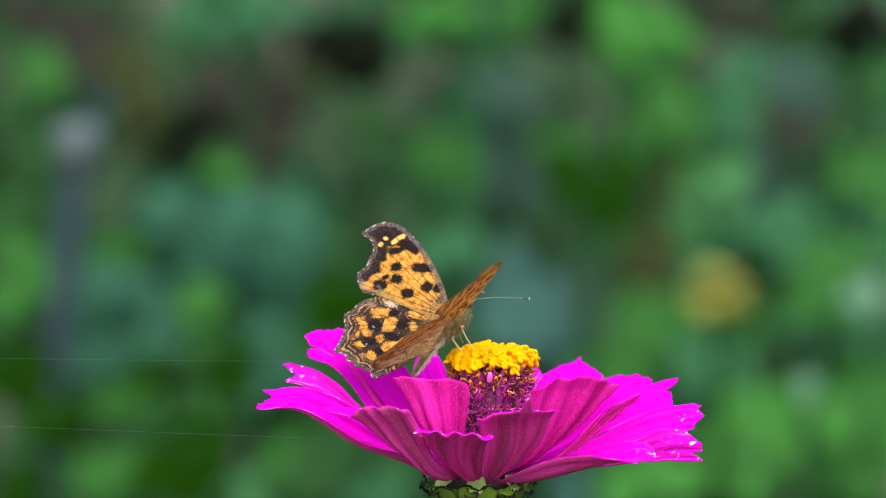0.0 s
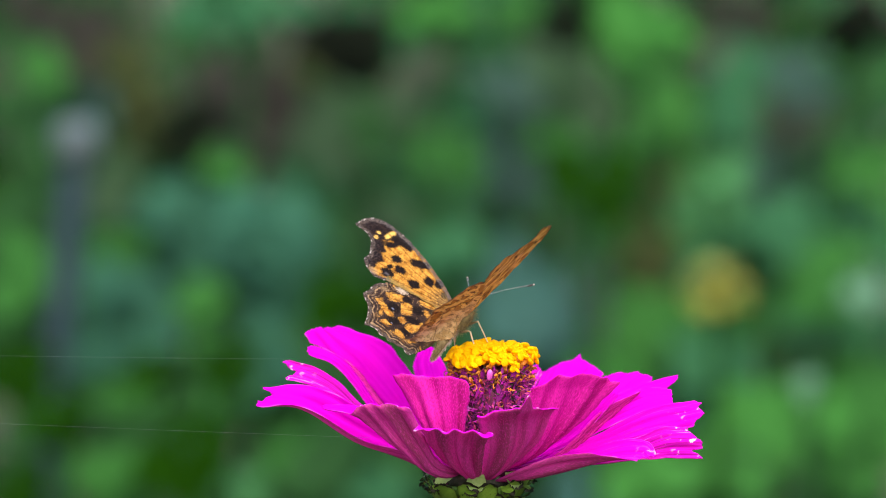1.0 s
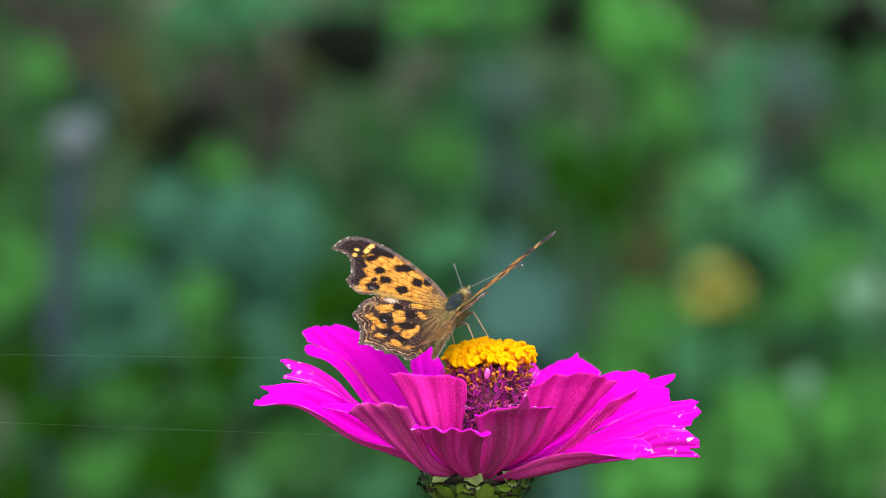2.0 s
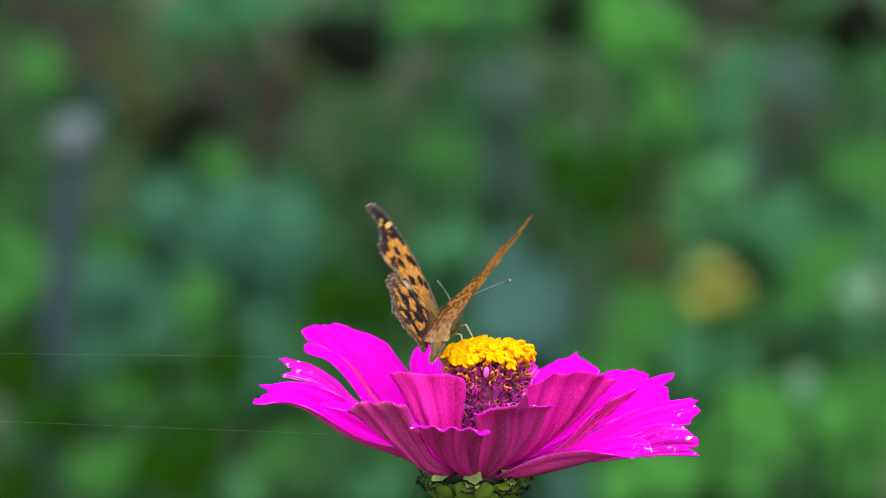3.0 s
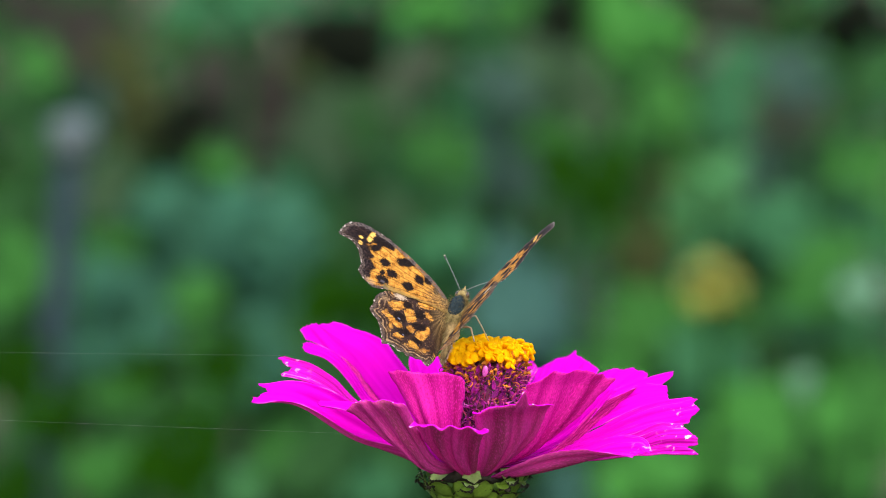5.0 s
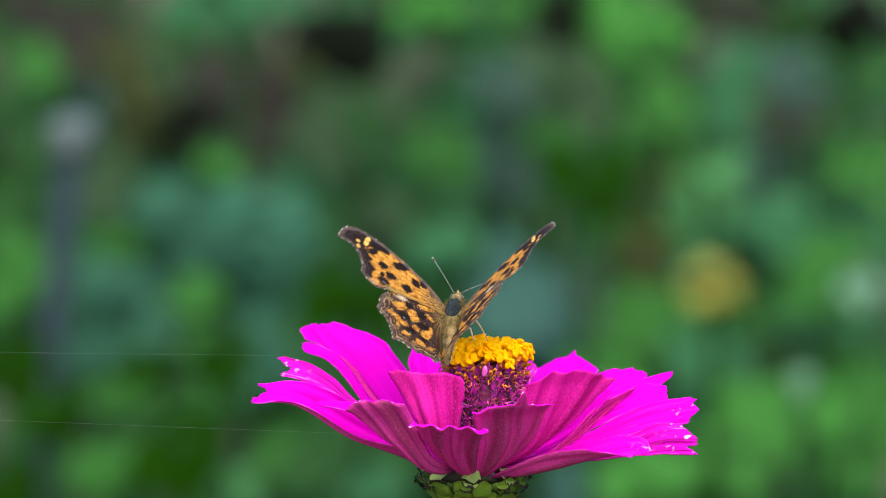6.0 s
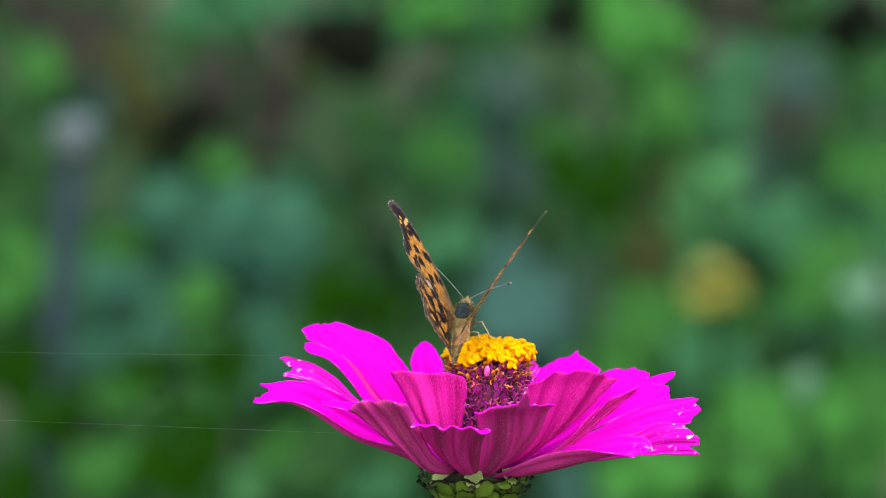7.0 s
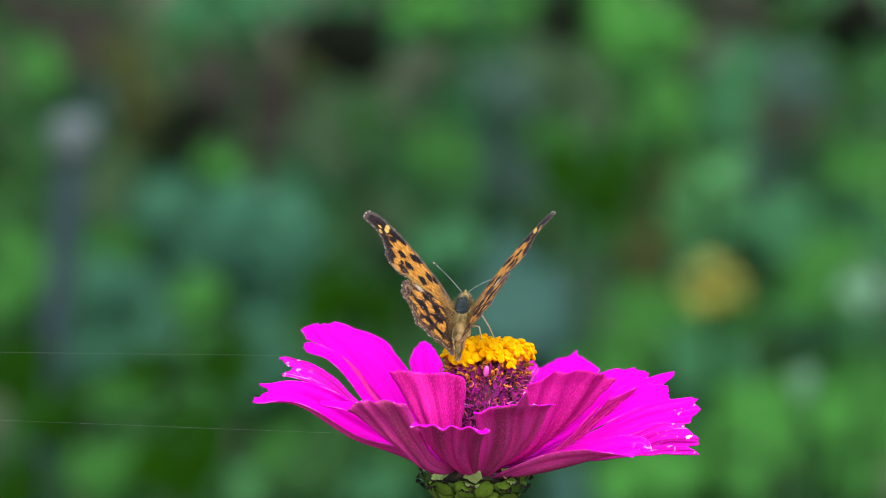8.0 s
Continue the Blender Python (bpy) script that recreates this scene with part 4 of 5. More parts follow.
def build_body():
    rng = random.Random(5)
    mm = lambda *p: tuple(c * MM for c in p)
    bm = bmesh.new()
    ball(bm, mm(0, 3.4, 0.1), mm(2.2, 4.2, 2.2), None, 0.15 * MM, 28, 18)
    hairs(bm, mm(0, 3.4, 0.1), mm(2.15, 4.1, 2.15), 2400, 1.4 * MM, rng)
    thorax = part("thorax", bm, FUR, butterfly, "furry brown thorax")
    bm = bmesh.new()
    ball(bm, mm(0, 3.9, 1.4), mm(1.65, 3.2, 1.45), None, 0.1 * MM, 20, 12)
    hairs(bm, mm(0, 3.9, 1.4), mm(1.6, 3.1, 1.4), 520, 0.45 * MM, rng)
    part("back_shield", bm, FUR_DARK, thorax, "slate-green hairy back")
    bm = bmesh.new()
    spine = [(0, 1.4, 0.0, 1.3), (0, -0.8, -0.2, 1.25), (0, -3.2, -0.6, 1.1), (0, -5.4, -1.0, 0.88), (0, -7.2, -1.35, 0.66), (0, -8.5, -1.6, 0.44), (0, -9.2, -1.7, 0.15)]
    tube(bm, [mm(*s[:3]) for s in spine], [s[3] * MM for s in spine], 18)
    for s in spine[:-1]:
        hairs(bm, mm(*s[:3]), mm(s[3], 1.1, s[3]), 520, (0.4 + 0.55 * s[3]) * MM, rng, (0, -1.2, 0))
    for f in bm.faces:
        c = f.calc_center_median() / MM
        f.material_index = 1 if c.z < -0.1 + 0.17 * (c.y - 0.5) else 0
    part("abdomen", bm, [ABDOMEN, BELLY], butterfly, "furry abdomen, brown above and pale below")
    bm = bmesh.new()
    ball(bm, mm(0, 8.3, 0.5), mm(1.15, 1.1, 1.1), None, 0.1 * MM)
    hairs(bm, mm(0, 8.3, 0.5), mm(1.1, 1.0, 1.05), 300, 0.7 * MM, rng, (0, 0.2, 0.3))
    tube(bm, [mm(0, 9.2, 0.1), mm(0, 10.2, 0.2), mm(0, 11.1, 0.6)], [0.45 * MM, 0.35 * MM, 0.08 * MM], 8)
    head = part("head", bm, FUR, butterfly)
    for s, tip in ((-1, (-7.2, 18.5, 0.6)), (1, (7.7, 18.9, -0.2))):
        bm = bmesh.new()
        ball(bm, mm(0.85 * s, 8.5, 0.5), mm(0.65, 0.75, 0.8))
        part("eye", bm, EYE_SKIN, head, "dark round eye")
        bm = bmesh.new()
        p, q = Vector(), Vector(mm(*tip)) - Vector(mm(0.4 * s, 8.9, 1.3))
        d = (q - p).normalized()
        line = [p.lerp(q, k / 9) + Vector((0, 0, 0.4 * MM * math.sin(k / 9 * math.pi))) for k in range(10)]
        tube(bm, line, [0.065 * MM] * 8 + [0.10 * MM, 0.11 * MM], 6)
        feeler = antennae[s] = part("antenna", bm, FEELER, butterfly)
        feeler.location = mm(0.4 * s, 8.9, 1.3)
        bm = bmesh.new()
        ball(bm, line[-1] - d * 0.5 * MM, mm(0.22, 0.22, 0.75), d.to_track_quat("Z", "Y").to_matrix(), 0, 10, 8)
        part("club", bm, FEELER_TIP, feeler, "black club")
        bm = bmesh.new()
        ball(bm, line[-1] + d * 0.3 * MM, mm(0.16, 0.16, 0.2), None, 0, 8, 6)
        part("tip", bm, BELLY, feeler, "pale tip")
    for s in (-1, 1):
        for points in ([(0.8, 4.6, -2.0), (2.9, 4.2, -1.0), (3.9, 3.6, -0.3), (5.4, 2.5, -2.4), (6.7, 1.7, -5.6)], [(0.8, 1.6, -2.0), (2.8, 1.1, -1.2), (3.6, 0.6, -1.0), (4.2, 0.0, -5.2), (4.8, -0.5, -10.0)]):
            bm = bmesh.new()
            tube(bm, [mm(x * (s if s > 0 else -0.35), y + (0 if s > 0 else 1.2), z) for x, y, z in points], [0.24 * MM, 0.2 * MM, 0.17 * MM, 0.13 * MM, 0.09 * MM], 6)
            part("leg", bm, LEG, butterfly, "thin tan leg")


build_body()


# ---- threads of silk ----
def thread(points):
    bm = bmesh.new()
    tube(bm, points, [0.014 * MM] * len(points), 5)
    tagged(part("spider_thread", bm, SILK, None), "single thread of spider silk tied to a petal", "spider web", "spider threads")


thread([(-0.0395 - 0.02 * k, 0.003 + 0.0002 * k, BLOOM + 0.0228 + 0.00032 * k - 0.0002 * k * (8 - k) / 8) for k in range(9)])
thread([(-0.0215 - 0.02 * k, -0.023, BLOOM + 0.0112 + 0.00084 * k - 0.0001 * k * (9 - k) / 9) for k in range(10)])


# ---- the garden behind ----
def leaf_form(length, width, fold, droop, n=6):
    """Half-folded oval leaf along +x: verts and faces."""
    verts, faces = [], []
    for i in range(n + 1):
        s = i / n
        w = width / 2 * math.sin(math.pi * min(1, s ** 0.8)) ** 0.85 + 0.02 * width * (1 - s)
        z = -droop * length * s * s
        for v in (-1, 0, 1):
            verts.append(Vector((s * length, v * w, z + fold * w * abs(v))))
    for i in range(n):
        for v in (0, 1):
            a = 3 * i + v
            faces.append((a, a + 1, a + 4, a + 3))
    return verts, faces


def leafy(name, places, rng, material, parent, label=""):
    """Leaves in one mesh: each place is (matrix, length, width)."""
    verts, faces = [], []
    for m, length, width in places:
        v, f = leaf_form(length, width, rng.uniform(0.1, 0.4), rng.uniform(0.0, 0.35))
        faces += [tuple(k + len(verts) for k in q) for q in f]
        verts += [m @ p for p in v]
    mesh = bpy.data.meshes.new(name)
    mesh.from_pydata(verts, [], faces)
    return meshed(name, mesh, material, parent, label)


def weed(name, label, category, group, x, y, z, spread, leaf, count, kind, tall=1.3, wide=0.55, sink=0.0):
    """A plant whose leaves gather round (x, y, z), on a stem from the ground."""
    rng = random.Random(int(abs(x) * 7919 + y * 104729 + z * 15485))
    thing = tagged(new(name), label, category, group)
    thing.location = (x, y, 0)
    bm = bmesh.new()
    top = z + spread * tall * 0.6
    bow = [rng.uniform(-0.02, 0.02) for _ in range(2)]
    tube(bm, [(bow[0] * math.sin(k * 0.7), bow[1] * math.sin(k * 0.5), top * k / 6) for k in range(7)], [0.004 - 0.0004 * k for k in range(7)], 6)
    part("stem", bm, LEAF["mid"], thing)
    places = []
    for k in range(count):
        d = Vector((rng.gauss(0, 0.45) * spread, rng.gauss(0, 0.4) * spread, rng.gauss(0, 0.42) * spread * tall - sink * rng.random()))
        size = leaf * rng.uniform(0.7, 1.25)
        m = Matrix.Translation(Vector((0, 0, z)) + d) @ pose(0, 0, 0, rng.uniform(-60, 60), rng.uniform(-50, 60), rng.uniform(0, 360)) @ Matrix.Translation((-size / 2, 0, 0))
        places.append((m, size, size * wide * rng.uniform(0.8, 1.2)))
    leafy("foliage", places, rng, LEAF[kind], thing)
    return thing


PLANT_KINDS = {
    "mid": ("weed", "mid-green leafy weed in the garden bed", "weed", "green weeds"),
    "soft": ("weed", "soft green leafy weed in the bed", "weed", "green weeds"),
    "bright": ("weed", "light green broad-leaved weed", "weed", "bright weeds"),
    "mint": ("weed", "pale green broad-leaved weed", "weed", "bright weeds"),
    "deep": ("weed", "dark green broad-leaved weed, shady gaps put into its leaf colour", "weed", "dark weeds"),
    "sea": ("squash_plant", "green squash plant with broad leaves", "plant", "squash plants"),
    "teal": ("squash_plant", "blue-green squash plant with very broad leaves", "plant", "squash plants"),
    "mist": ("sage_plant", "grey-green sage plant with soft leaves", "plant", "sage plants"),
    "haze": ("sage_plant", "greyish lilac-tinged sage plant", "plant", "sage plants"),
    "slate": ("weed", "grey-green weed, its shade put into the leaf colour", "weed", "shaded weeds"),
    "moss": ("weed", "dull grey-green weed with shade put into the leaf colour", "weed", "shaded weeds"),
    "ash": ("weed", "pale grey-green weed going to seed", "weed", "seeding weeds"),
    "olive": ("weed", "olive-brown weed going to seed", "weed", "seeding weeds"),
    "pale": ("weed", "pale grey-green glossy weed, a highlight put into its leaf colour", "weed", "pale weeds"),
    "dry": ("dead_or_shade_weed", "dead brown weed with withered leaves", "weed", "dead weeds"),
    "dark": ("dead_or_shade_weed", "blackish weed, leaf colour standing in for shade between plants", "weed", "dead weeds"),
}


def broad_leaf(rng, radius, long):
    """A broad, bluntly lobed leaf, its stalk end at the origin, its blade along +x, facing +z: verts and faces."""
    n, verts, faces = 18, [Vector((radius * long, 0, 0))], []
    lobes, ripple, fold = rng.choice((3, 5)), rng.uniform(0, 6), rng.uniform(0.05, 0.22)
    for ring in (0.5, 1.0):
        for k in range(n):
            a = 2 * math.pi * k / n
            r = radius * ring * (1 + ring * (0.10 * math.cos(lobes * a) + 0.06 * math.sin(2 * a + ripple)) - ring * 0.35 * max(0.0, math.cos(a - math.pi)) ** 6)
            x, y = radius * long + r * long * math.cos(a), r * math.sin(a)
            verts.append(Vector((x, y, fold * abs(y) - 0.16 * x * x / (radius * long) / 2 + 0.05 * radius * ring * math.sin(3 * a + ripple))))
    for k in range(n):
        j = (k + 1) % n
        faces.append((0, 1 + k, 1 + j))
        faces.append((1 + k, 1 + n + k, 1 + n + j, 1 + j))
    return verts, faces


def bed_plant(kind, x, y, z, wide, high):
    """A plant whose leaves fill an oval round (x, y, z), wide and high being half its size; each leaf hangs on a stalk from the stem."""
    rng = random.Random(int(abs(x) * 7919 + y * 104729 + z * 15485))
    name, label, category, group = PLANT_KINDS[kind]
    thing = tagged(new(name), label, category, group)
    thing.location = (x, y, 0)
    bm = bmesh.new()
    foot, lean = max(0.05, z - high), rng.uniform(-0.02, 0.02)
    line = [Vector((lean * math.sin(k * 0.6), 0.03 + lean * math.sin(k * 0.4), foot * k / 6)) for k in range(7)]
    tube(bm, line, [0.0042 - 0.0003 * k for k in range(7)], 6)
    part("stem", bm, LEAF["mid"], thing)
    radius = max(0.004, 0.62 * min(wide, high))
    count = max(3, min(16, int(2.2 * wide * high / (radius * radius))))
    for k in range(count):
        f = math.sqrt((k + 0.5) / count) * 0.72
        a = k * 2.39996 + rng.uniform(-0.4, 0.4)
        mid = Vector((wide * f * math.cos(a), rng.uniform(-0.03, 0.03), z + high * f * math.sin(a)))
        size = radius * rng.uniform(0.8, 1.15)
        turn = pose(0, 0, 0, 48 + rng.uniform(-16, 16), 0, rng.uniform(-22, 22)) @ pose(0, 0, 0, 0, 0, rng.choice((-60, 240)) + rng.uniform(-50, 50))
        verts, faces = broad_leaf(rng, size, rng.uniform(0.95, 1.25))
        m = Matrix.Translation(mid) @ turn @ Matrix.Translation((-size * 1.1, 0, 0))
        mesh = bpy.data.meshes.new("leaf")
        mesh.from_pydata([m @ v for v in verts], [], faces)
        leaf = meshed("leaf", mesh, LEAF[kind], thing)
        root = m @ Vector((0, 0, 0))
        bm = bmesh.new()
        tube(bm, [line[-1], line[-1].lerp(root, 0.5) + Vector((0, 0.01, 0.01)), root], [0.0022, 0.0018, 0.0014], 5)
        part("stalk", bm, LEAF["mid"], leaf)
    return thing


def build_garden():
    bed_plant("soft", -0.210, 2.19, 0.795, 0.013, 0.011)
    bed_plant("soft", -0.118, 2.13, 0.751, 0.012, 0.010)
    bed_plant("soft", 0.029, 2.30, 0.809, 0.013, 0.009)
    bed_plant("soft", 0.202, 2.10, 0.756, 0.015, 0.015)
    bed_plant("soft", -0.006, 2.18, 0.748, 0.016, 0.017)
    bed_plant("soft", 0.049, 2.33, 0.733, 0.015, 0.015)
    bed_plant("soft", 0.109, 2.29, 0.750, 0.023, 0.017)
    bed_plant("soft", -0.172, 2.16, 0.704, 0.017, 0.022)
    bed_plant("soft", -0.120, 1.88, 0.721, 0.011, 0.023)
    bed_plant("soft", 0.083, 2.04, 0.689, 0.019, 0.016)
    bed_plant("soft", 0.108, 2.14, 0.672, 0.022, 0.017)
    bed_plant("soft", 0.088, 2.12, 0.659, 0.019, 0.014)
    bed_plant("soft", 0.156, 2.20, 0.662, 0.017, 0.014)
    bed_plant("soft", -0.224, 2.30, 0.688, 0.015, 0.017)
    bed_plant("soft", -0.158, 1.94, 0.671, 0.018, 0.013)
    bed_plant("soft", -0.119, 1.95, 0.661, 0.016, 0.013)
    bed_plant("soft", -0.164, 1.92, 0.639, 0.018, 0.018)
    bed_plant("soft", -0.077, 1.95, 0.636, 0.019, 0.019)
    bed_plant("soft", 0.124, 1.82, 0.656, 0.015, 0.013)
    bed_plant("soft", -0.197, 2.27, 0.674, 0.020, 0.020)
    bed_plant("soft", -0.206, 1.95, 0.727, 0.016, 0.022)
    bed_plant("soft", 0.180, 2.03, 0.713, 0.022, 0.022)
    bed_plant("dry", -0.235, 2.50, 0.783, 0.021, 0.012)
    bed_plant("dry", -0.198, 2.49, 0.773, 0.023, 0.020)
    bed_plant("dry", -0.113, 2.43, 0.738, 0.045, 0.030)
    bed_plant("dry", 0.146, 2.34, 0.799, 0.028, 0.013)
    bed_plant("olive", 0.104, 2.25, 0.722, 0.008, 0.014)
    bed_plant("mid", -0.224, 2.26, 0.764, 0.017, 0.020)
    bed_plant("mid", -0.206, 2.10, 0.763, 0.012, 0.012)
    bed_plant("mid", -0.139, 2.31, 0.792, 0.018, 0.010)
    bed_plant("mid", -0.048, 2.30, 0.746, 0.013, 0.020)
    bed_plant("mid", 0.211, 2.44, 0.751, 0.023, 0.020)
    bed_plant("mid", 0.196, 2.30, 0.743, 0.012, 0.015)
    bed_plant("mid", 0.048, 2.50, 0.703, 0.014, 0.014)
    bed_plant("mid", -0.218, 2.19, 0.722, 0.017, 0.020)
    bed_plant("mid", -0.234, 2.36, 0.635, 0.018, 0.027)
    bed_plant("mid", -0.217, 2.15, 0.603, 0.014, 0.031)
    bed_plant("mid", -0.149, 1.94, 0.652, 0.016, 0.011)
    bed_plant("mid", -0.092, 2.13, 0.637, 0.033, 0.017)
    bed_plant("mid", -0.002, 2.06, 0.647, 0.109, 0.041)
    bed_plant("mid", -0.061, 2.16, 0.709, 0.011, 0.017)
    bed_plant("mid", -0.064, 1.80, 0.663, 0.013, 0.013)
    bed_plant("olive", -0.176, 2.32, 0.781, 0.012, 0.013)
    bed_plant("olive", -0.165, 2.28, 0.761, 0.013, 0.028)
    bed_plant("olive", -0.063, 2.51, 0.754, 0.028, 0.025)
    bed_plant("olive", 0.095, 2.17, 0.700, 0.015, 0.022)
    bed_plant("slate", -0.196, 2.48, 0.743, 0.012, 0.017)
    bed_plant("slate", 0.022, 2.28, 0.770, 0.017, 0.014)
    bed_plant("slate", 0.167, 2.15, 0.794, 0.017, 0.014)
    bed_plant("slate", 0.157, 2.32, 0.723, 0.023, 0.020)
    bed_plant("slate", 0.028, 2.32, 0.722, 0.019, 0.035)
    bed_plant("sea", -0.110, 2.15, 0.828, 0.052, 0.013)
    bed_plant("sea", 0.148, 2.30, 0.774, 0.023, 0.016)
    bed_plant("sea", 0.141, 2.27, 0.755, 0.019, 0.014)
    bed_plant("sea", 0.151, 1.97, 0.747, 0.019, 0.016)
    bed_plant("sea", -0.005, 2.04, 0.723, 0.016, 0.015)
    bed_plant("sea", 0.177, 2.34, 0.681, 0.032, 0.024)
    bed_plant("sea", 0.196, 2.16, 0.707, 0.025, 0.020)
    bed_plant("sea", 0.178, 2.13, 0.679, 0.031, 0.019)
    bed_plant("sea", -0.039, 1.90, 0.633, 0.018, 0.012)
    bed_plant("sea", 0.123, 2.07, 0.658, 0.033, 0.022)
    bed_plant("sea", -0.079, 2.37, 0.701, 0.021, 0.015)
    bed_plant("sea", 0.124, 2.13, 0.700, 0.014, 0.014)
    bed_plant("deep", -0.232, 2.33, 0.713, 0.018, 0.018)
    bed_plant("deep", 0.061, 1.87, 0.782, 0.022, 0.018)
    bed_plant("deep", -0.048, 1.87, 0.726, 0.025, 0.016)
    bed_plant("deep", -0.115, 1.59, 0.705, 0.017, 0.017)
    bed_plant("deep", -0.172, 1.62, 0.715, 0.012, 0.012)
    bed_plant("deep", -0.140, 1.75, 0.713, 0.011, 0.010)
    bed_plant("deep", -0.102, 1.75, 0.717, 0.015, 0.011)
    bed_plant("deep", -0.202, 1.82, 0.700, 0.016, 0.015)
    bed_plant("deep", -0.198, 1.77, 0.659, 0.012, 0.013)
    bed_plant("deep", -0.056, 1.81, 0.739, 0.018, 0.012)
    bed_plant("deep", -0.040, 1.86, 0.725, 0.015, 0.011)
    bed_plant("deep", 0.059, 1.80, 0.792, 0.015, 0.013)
    # blackish plants put where only shade lies between the others
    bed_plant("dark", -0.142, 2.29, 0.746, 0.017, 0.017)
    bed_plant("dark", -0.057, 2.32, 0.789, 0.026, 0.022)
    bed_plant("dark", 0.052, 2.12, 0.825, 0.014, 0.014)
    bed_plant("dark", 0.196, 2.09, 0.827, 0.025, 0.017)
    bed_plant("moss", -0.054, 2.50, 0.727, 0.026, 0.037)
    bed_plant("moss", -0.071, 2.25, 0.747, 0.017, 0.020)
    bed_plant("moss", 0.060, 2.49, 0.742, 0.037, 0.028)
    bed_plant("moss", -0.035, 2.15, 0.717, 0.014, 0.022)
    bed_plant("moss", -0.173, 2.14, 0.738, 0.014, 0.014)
    bed_plant("bright", -0.010, 2.13, 0.829, 0.020, 0.011)
    bed_plant("bright", 0.090, 2.13, 0.819, 0.026, 0.019)
    bed_plant("bright", 0.091, 1.91, 0.639, 0.024, 0.018)
    bed_plant("bright", 0.140, 1.96, 0.647, 0.029, 0.024)
    bed_plant("bright", 0.194, 2.12, 0.637, 0.025, 0.030)
    bed_plant("bright", 0.193, 2.08, 0.604, 0.025, 0.016)
    bed_plant("bright", 0.067, 1.98, 0.677, 0.017, 0.013)
    bed_plant("ash", -0.018, 2.25, 0.785, 0.014, 0.017)
    bed_plant("ash", 0.167, 2.19, 0.766, 0.017, 0.017)
    bed_plant("mint", 0.121, 2.21, 0.717, 0.015, 0.016)
    bed_plant("mint", 0.132, 2.11, 0.751, 0.012, 0.012)
    bed_plant("mint", -0.100, 1.82, 0.651, 0.011, 0.010)
    bed_plant("teal", -0.149, 2.18, 0.710, 0.042, 0.027)
    bed_plant("teal", -0.157, 2.16, 0.680, 0.020, 0.017)
    bed_plant("teal", -0.169, 2.16, 0.669, 0.028, 0.020)
    bed_plant("teal", -0.099, 2.32, 0.647, 0.021, 0.019)
    bed_plant("teal", -0.173, 1.96, 0.686, 0.016, 0.013)
    bed_plant("teal", -0.096, 1.96, 0.687, 0.021, 0.016)
    bed_plant("teal", -0.094, 2.11, 0.725, 0.035, 0.024)
    bed_plant("teal", -0.117, 2.15, 0.711, 0.027, 0.020)
    bed_plant("teal", -0.204, 2.34, 0.638, 0.018, 0.018)
    bed_plant("teal", -0.159, 1.98, 0.716, 0.021, 0.015)
    bed_plant("mist", 0.033, 2.20, 0.671, 0.027, 0.034)
    bed_plant("mist", 0.057, 1.96, 0.621, 0.016, 0.013)
    bed_plant("mist", 0.036, 2.04, 0.686, 0.030, 0.024)
    bed_plant("haze", 0.062, 2.00, 0.710, 0.009, 0.032)
    bed_plant("pale", 0.191, 1.97, 0.718, 0.011, 0.009)
    bed_plant("pale", 0.144, 1.58, 0.742, 0.006, 0.006)
    bed_plant("soft", 0.092, 2.30, 0.693, 0.014, 0.016)
    bed_plant("bright", 0.172, 2.00, 0.652, 0.014, 0.016)
    # the rest of the bed: a loose thicket of mixed weeds
    rng = random.Random(21)
    for k in range(230):
        y = rng.uniform(2.7, 4.6)
        x = rng.uniform(-0.42, 0.40) * (y + 1.5) / 4 if k < 150 else rng.choice((-1, 1)) * rng.uniform(0.5, 1.3)
        z = rng.uniform(0.15, 0.80 - 0.155 * (y - 2.5) + 0.10)
        weed("weed", "green leafy weed in the thicket", "weed", "thicket weeds", x, y, z, rng.uniform(0.06, 0.10), rng.uniform(0.035, 0.06), 34, rng.choice(("mid", "mid", "soft", "sea")), 1.4, 0.5, 0.2)


build_garden()


def build_yellow_flower():
    thing = tagged(new("marigold"), "yellow marigold blooming among the weeds", "flower")
    thing.location = (0.113, 1.740, 0)
    rng = random.Random(3)
    bm = bmesh.new()
    tube(bm, [(0, 0, 0.752 * k / 5) for k in range(6)], [0.002] * 6, 6)
    part("stem", bm, LEAF["deep"], thing)
    places = []
    for k in range(40):
        places.append((Matrix.Translation((0, 0, 0.752)) @ pose(0, 0, 0, rng.uniform(-30, 30), rng.uniform(-70, 20), 137.5 * k), 0.016, 0.009))
        leafy("petal", places[-1:], rng, YELLOW, thing)


build_yellow_flower()


def build_post():
    """A grey stake with a pale cap, leaning a little."""
    thing = tagged(new("garden_stake"), "grey wooden garden stake with a pale cap", "stake")
    foot, top = Vector((-0.261, 1.880, 0.0)), Vector((-0.177, 1.880, 0.800))
    bm = bmesh.new()
    tube(bm, [foot.lerp(top, k / 8) for k in range(9)], [0.0068] * 9, 14)
    part("shaft", bm, POST, thing)
    bm = bmesh.new()
    lathe(bm, [(0.009, -0.010), (0.011, -0.004), (0.011, 0.005), (0.008, 0.009), (0.002, 0.010)], 16)
    bmesh.ops.translate(bm, verts=bm.verts[:], vec=top)
    part("cap", bm, POST_CAP, thing, "pale weathered cap")


build_post()



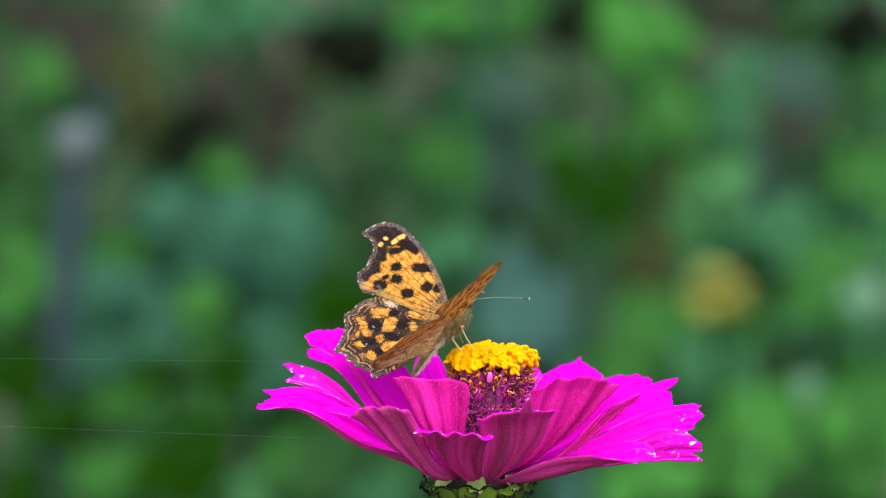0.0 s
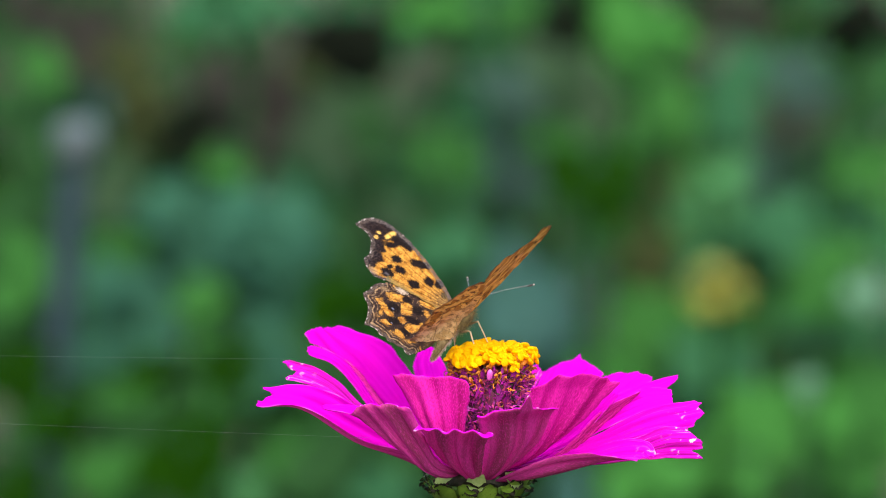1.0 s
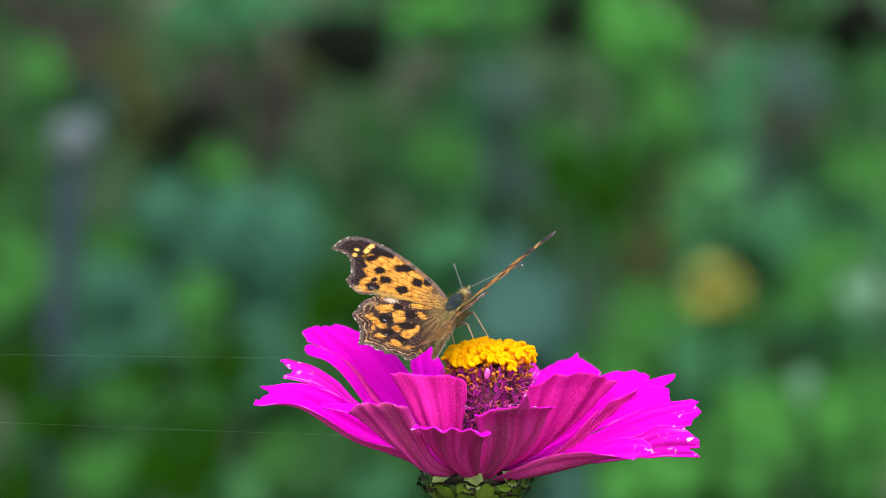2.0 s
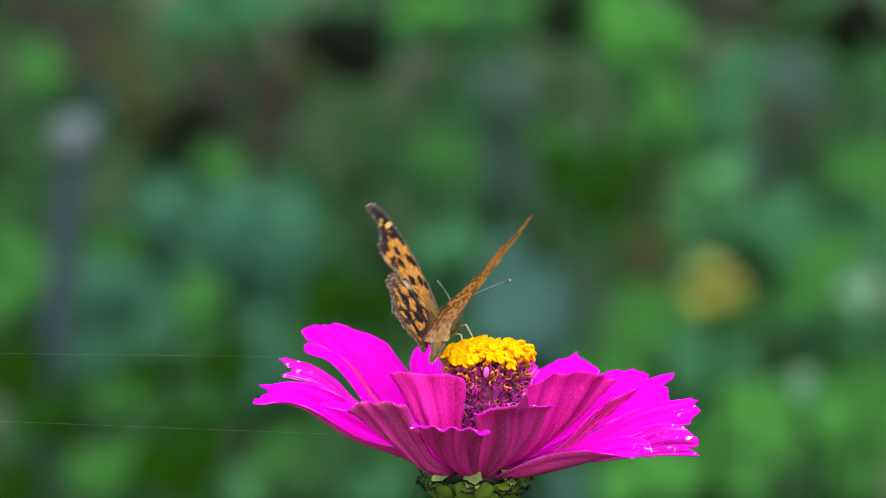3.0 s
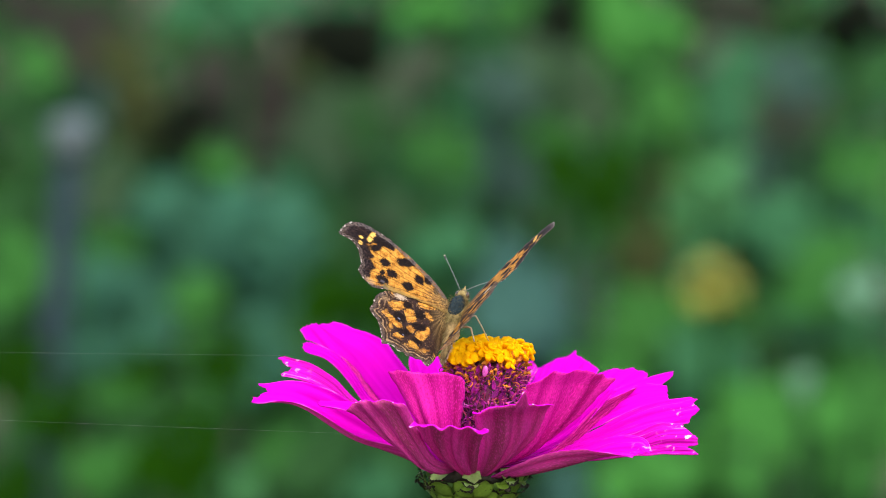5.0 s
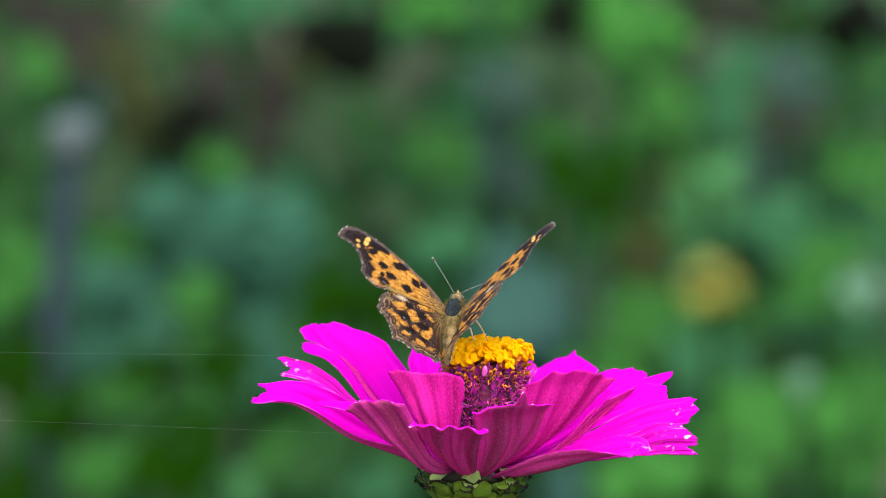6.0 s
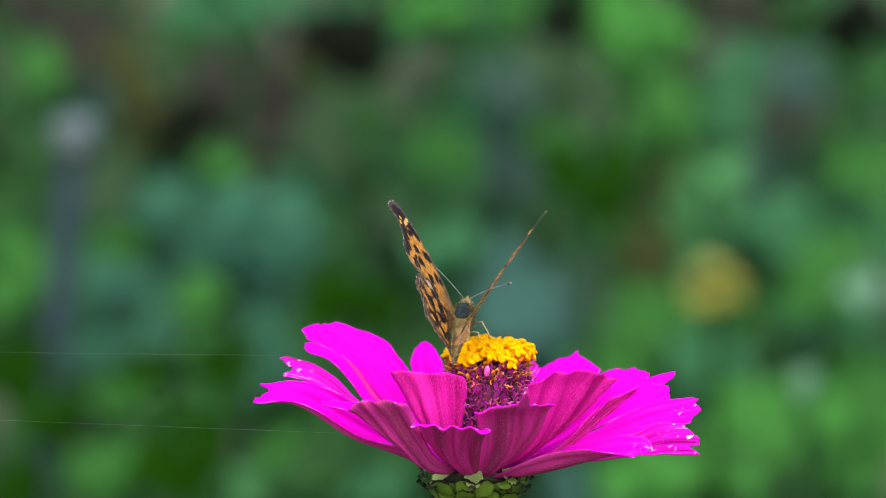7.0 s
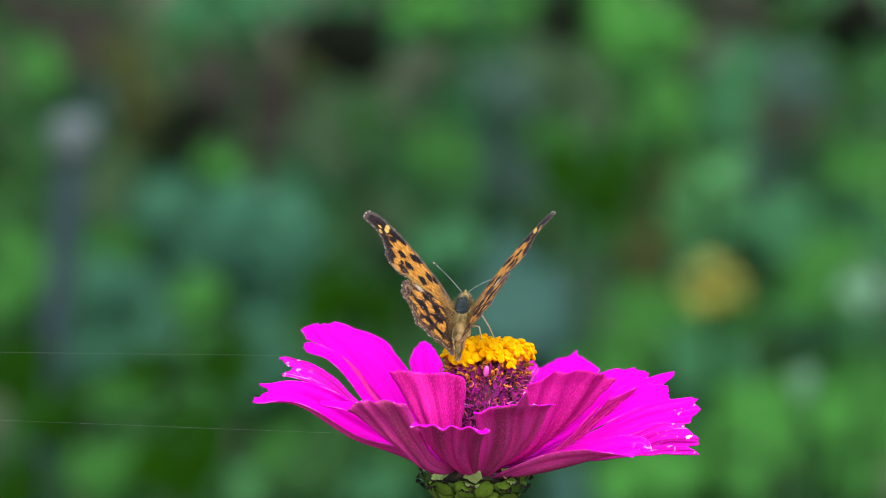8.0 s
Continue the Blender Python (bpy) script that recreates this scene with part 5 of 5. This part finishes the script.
def motions():
    """The butterfly turns on the flower while its wings open and close."""
    rows = [
        (0.0, -7.76, 0.12, 28.70, 42.1, -1.9, -67.4, 44.6, 30.0),
        (0.2, -6.97, 0.30, 28.98, 37.7, -2.1, -56.9, 48.8, 44.8),
        (0.3, -6.25, 0.43, 29.42, 33.1, -2.3, -50.7, 47.7, 43.2),
        (0.5, -5.44, 0.69, 29.78, 27.4, -3.7, -43.1, 43.2, 39.5),
        (0.7, -4.25, 0.70, 30.18, 29.5, -0.3, -43.1, 54.9, 58.6),
        (0.9, -5.34, 0.77, 29.86, 28.7, 0.4, -38.0, 48.9, 51.9),
        (1.0, -5.27, 0.92, 29.66, 24.1, 0.1, -31.3, 41.2, 48.5),
        (1.2, -6.05, 1.03, 29.64, 26.7, -1.2, -29.0, 39.7, 47.7),
        (1.5, -5.45, 1.56, 30.15, 28.4, -1.7, -29.2, 43.9, 51.0),
        (1.7, -5.29, 2.07, 30.67, 30.9, -3.8, -30.6, 27.3, 30.5),
        (2.8, -6.08, 2.18, 29.37, 25.1, 0.6, -14.0, 40.7, 53.3),
        (2.9, -6.06, 2.42, 29.41, 18.0, 0.7, -12.8, 45.9, 51.8),
        (3.0, -6.55, 2.41, 28.25, 21.7, 1.9, -15.5, 57.5, 58.1),
        (3.1, -5.33, 2.37, 28.50, 23.9, 2.9, -17.0, 67.2, 66.6),
        (3.2, -4.30, 2.45, 28.10, 26.3, 3.8, -18.0, 69.6, 75.4),
        (3.5, -5.73, 0.92, 28.16, 18.5, 4.0, -7.5, 58.3, 72.6),
        (3.6, -6.06, 0.20, 28.38, 19.9, 0.8, 2.1, 54.7, 64.4),
        (3.7, -5.26, -0.39, 28.78, 19.7, -2.0, 4.4, 44.4, 56.2),
        (3.8, -5.28, -1.02, 29.03, 21.8, -4.4, -4.4, 41.2, 45.0),
        (3.9, -6.89, -1.29, 27.38, 27.1, -2.9, -7.5, 45.2, 46.3),
        (4.0, -4.89, -1.13, 29.55, 32.2, -2.1, -9.1, 46.9, 52.7),
        (4.2, -5.43, -1.36, 29.77, 30.9, -1.8, -8.2, 48.7, 54.9),
        (4.3, -5.91, -1.71, 29.14, 31.1, -1.4, -8.3, 42.5, 49.6),
        (4.5, -4.88, -2.39, 30.00, 31.8, -0.2, -7.4, 39.7, 53.3),
        (4.7, -4.28, -2.69, 30.16, 33.0, 2.8, -14.7, 36.5, 50.4),
        (5.8, -4.71, -2.59, 29.67, 33.1, -0.5, -13.3, 35.1, 44.8),
        (6.0, -4.42, -2.11, 29.62, 29.8, -3.0, -10.0, 42.5, 41.4),
        (6.1, -3.90, -1.68, 30.16, 28.0, -1.8, -12.6, 50.6, 47.6),
        (6.2, -2.91, -1.26, 29.87, 21.2, -1.8, -18.4, 59.7, 56.9),
        (6.5, -3.49, -0.84, 29.60, 24.2, -0.9, -11.6, 65.1, 58.6),
        (6.6, -3.10, -0.56, 29.54, 20.9, 0.0, -13.2, 68.2, 62.6),
        (6.8, -3.91, -0.22, 28.48, 13.3, 1.7, -16.2, 71.0, 60.9),
        (7.0, -3.16, 0.05, 28.74, 25.5, 2.3, -8.0, 60.9, 58.8),
        (7.1, -2.72, 0.02, 28.36, 19.0, 2.6, -7.3, 59.0, 54.2),
        (7.2, -2.75, 0.13, 28.50, 19.4, 2.0, -8.9, 58.4, 56.5),
        (7.3, -2.63, 0.17, 28.16, 18.8, 1.8, -10.6, 56.2, 52.2),
        (7.4, -2.07, 0.19, 28.33, 18.0, 2.3, -16.2, 62.8, 53.3),
        (7.5, -1.47, 0.15, 28.38, 20.3, 2.3, -13.7, 69.0, 56.8),
        (7.6, -1.44, -0.05, 28.61, 15.3, -1.0, -17.2, 65.3, 58.3),
        (7.7, -2.05, -0.24, 29.20, 21.1, -0.6, -14.4, 53.9, 50.3),
        (7.8, -2.59, -0.50, 29.37, 26.2, -0.8, -12.0, 46.5, 48.7),
        (8.0, -2.85, -0.70, 29.88, 27.2, -0.0, -5.8, 49.4, 51.1),
    ]
    walk(butterfly, [(t, Matrix.Translation(HEAD + Vector((x, y, z)) * MM) @ pose(0, 0, 0, rx, ry, rz)) for t, x, y, z, rx, ry, rz, left, right in rows])
    for name, lead in (("left_forewing", 0.0), ("left_hindwing", 0.1)):         # the hindwing closes a little further
        walk(wings[name], [(row[0], pose(-1.2 * MM, 0, 1.5 * MM, 2.2, 0, 12.4) @ pose(0, 0, 0, 0, row[7] + lead * max(0.0, row[7] - 46), 0)) for row in rows])
    walk(wings["right_forewing"], [(row[0], pose(1.2 * MM, 0, 1.5 * MM, -7.7, 0, -8.7) @ pose(0, 0, 0, 0, -row[8], 0)) for row in rows])
    hind = [(row[0], 1.0 if row[0] < 3.3 else 1.8 if 7.35 < row[0] < 7.65 else 2.8 if row[0] == 3.5 else max(-3.5, min(1.5, 0.217 * (row[8] - 61))), row[8]) for row in rows]   # the hindwing lags as the wing opens and closes
    walk(wings["right_hindwing"], [(t, pose(1.2 * MM, 0, 1.5 * MM, -7.7, 0, -8.7) @ pose(0, 0, 0, 0, lag - angle, -5 if t < 2 else -3 if t < 3.3 else 0)) for t, lag, angle in hind])
    walk(antennae[-1], [(t, pose(-0.4 * MM, 8.9 * MM, 1.3 * MM, b, 0, a)) for t, a, b in ((0.0, 18, -28), (1.0, -2, -6), (1.5, 1, -5), (3.0, -6, -5), (4.0, -5, -4), (4.5, -5, -2), (6.0, -7, 11), (7.0, 5, 14), (8.0, -1, 5))])
    walk(antennae[1], [(t, pose(0.4 * MM, 8.9 * MM, 1.3 * MM, b, 0, a)) for t, a, b in ((0.0, 14, -38), (0.2, 7, -18), (0.5, 0, -48), (1.0, -12, 4), (1.5, -7, 0), (3.0, -11, 15), (3.5, -3, 13), (4.0, -2, -0), (4.5, 17, -22), (6.0, -5, -10), (6.5, -3, 1), (7.0, 1, -5), (7.5, 6, -4), (8.0, 14, -15))])


motions()
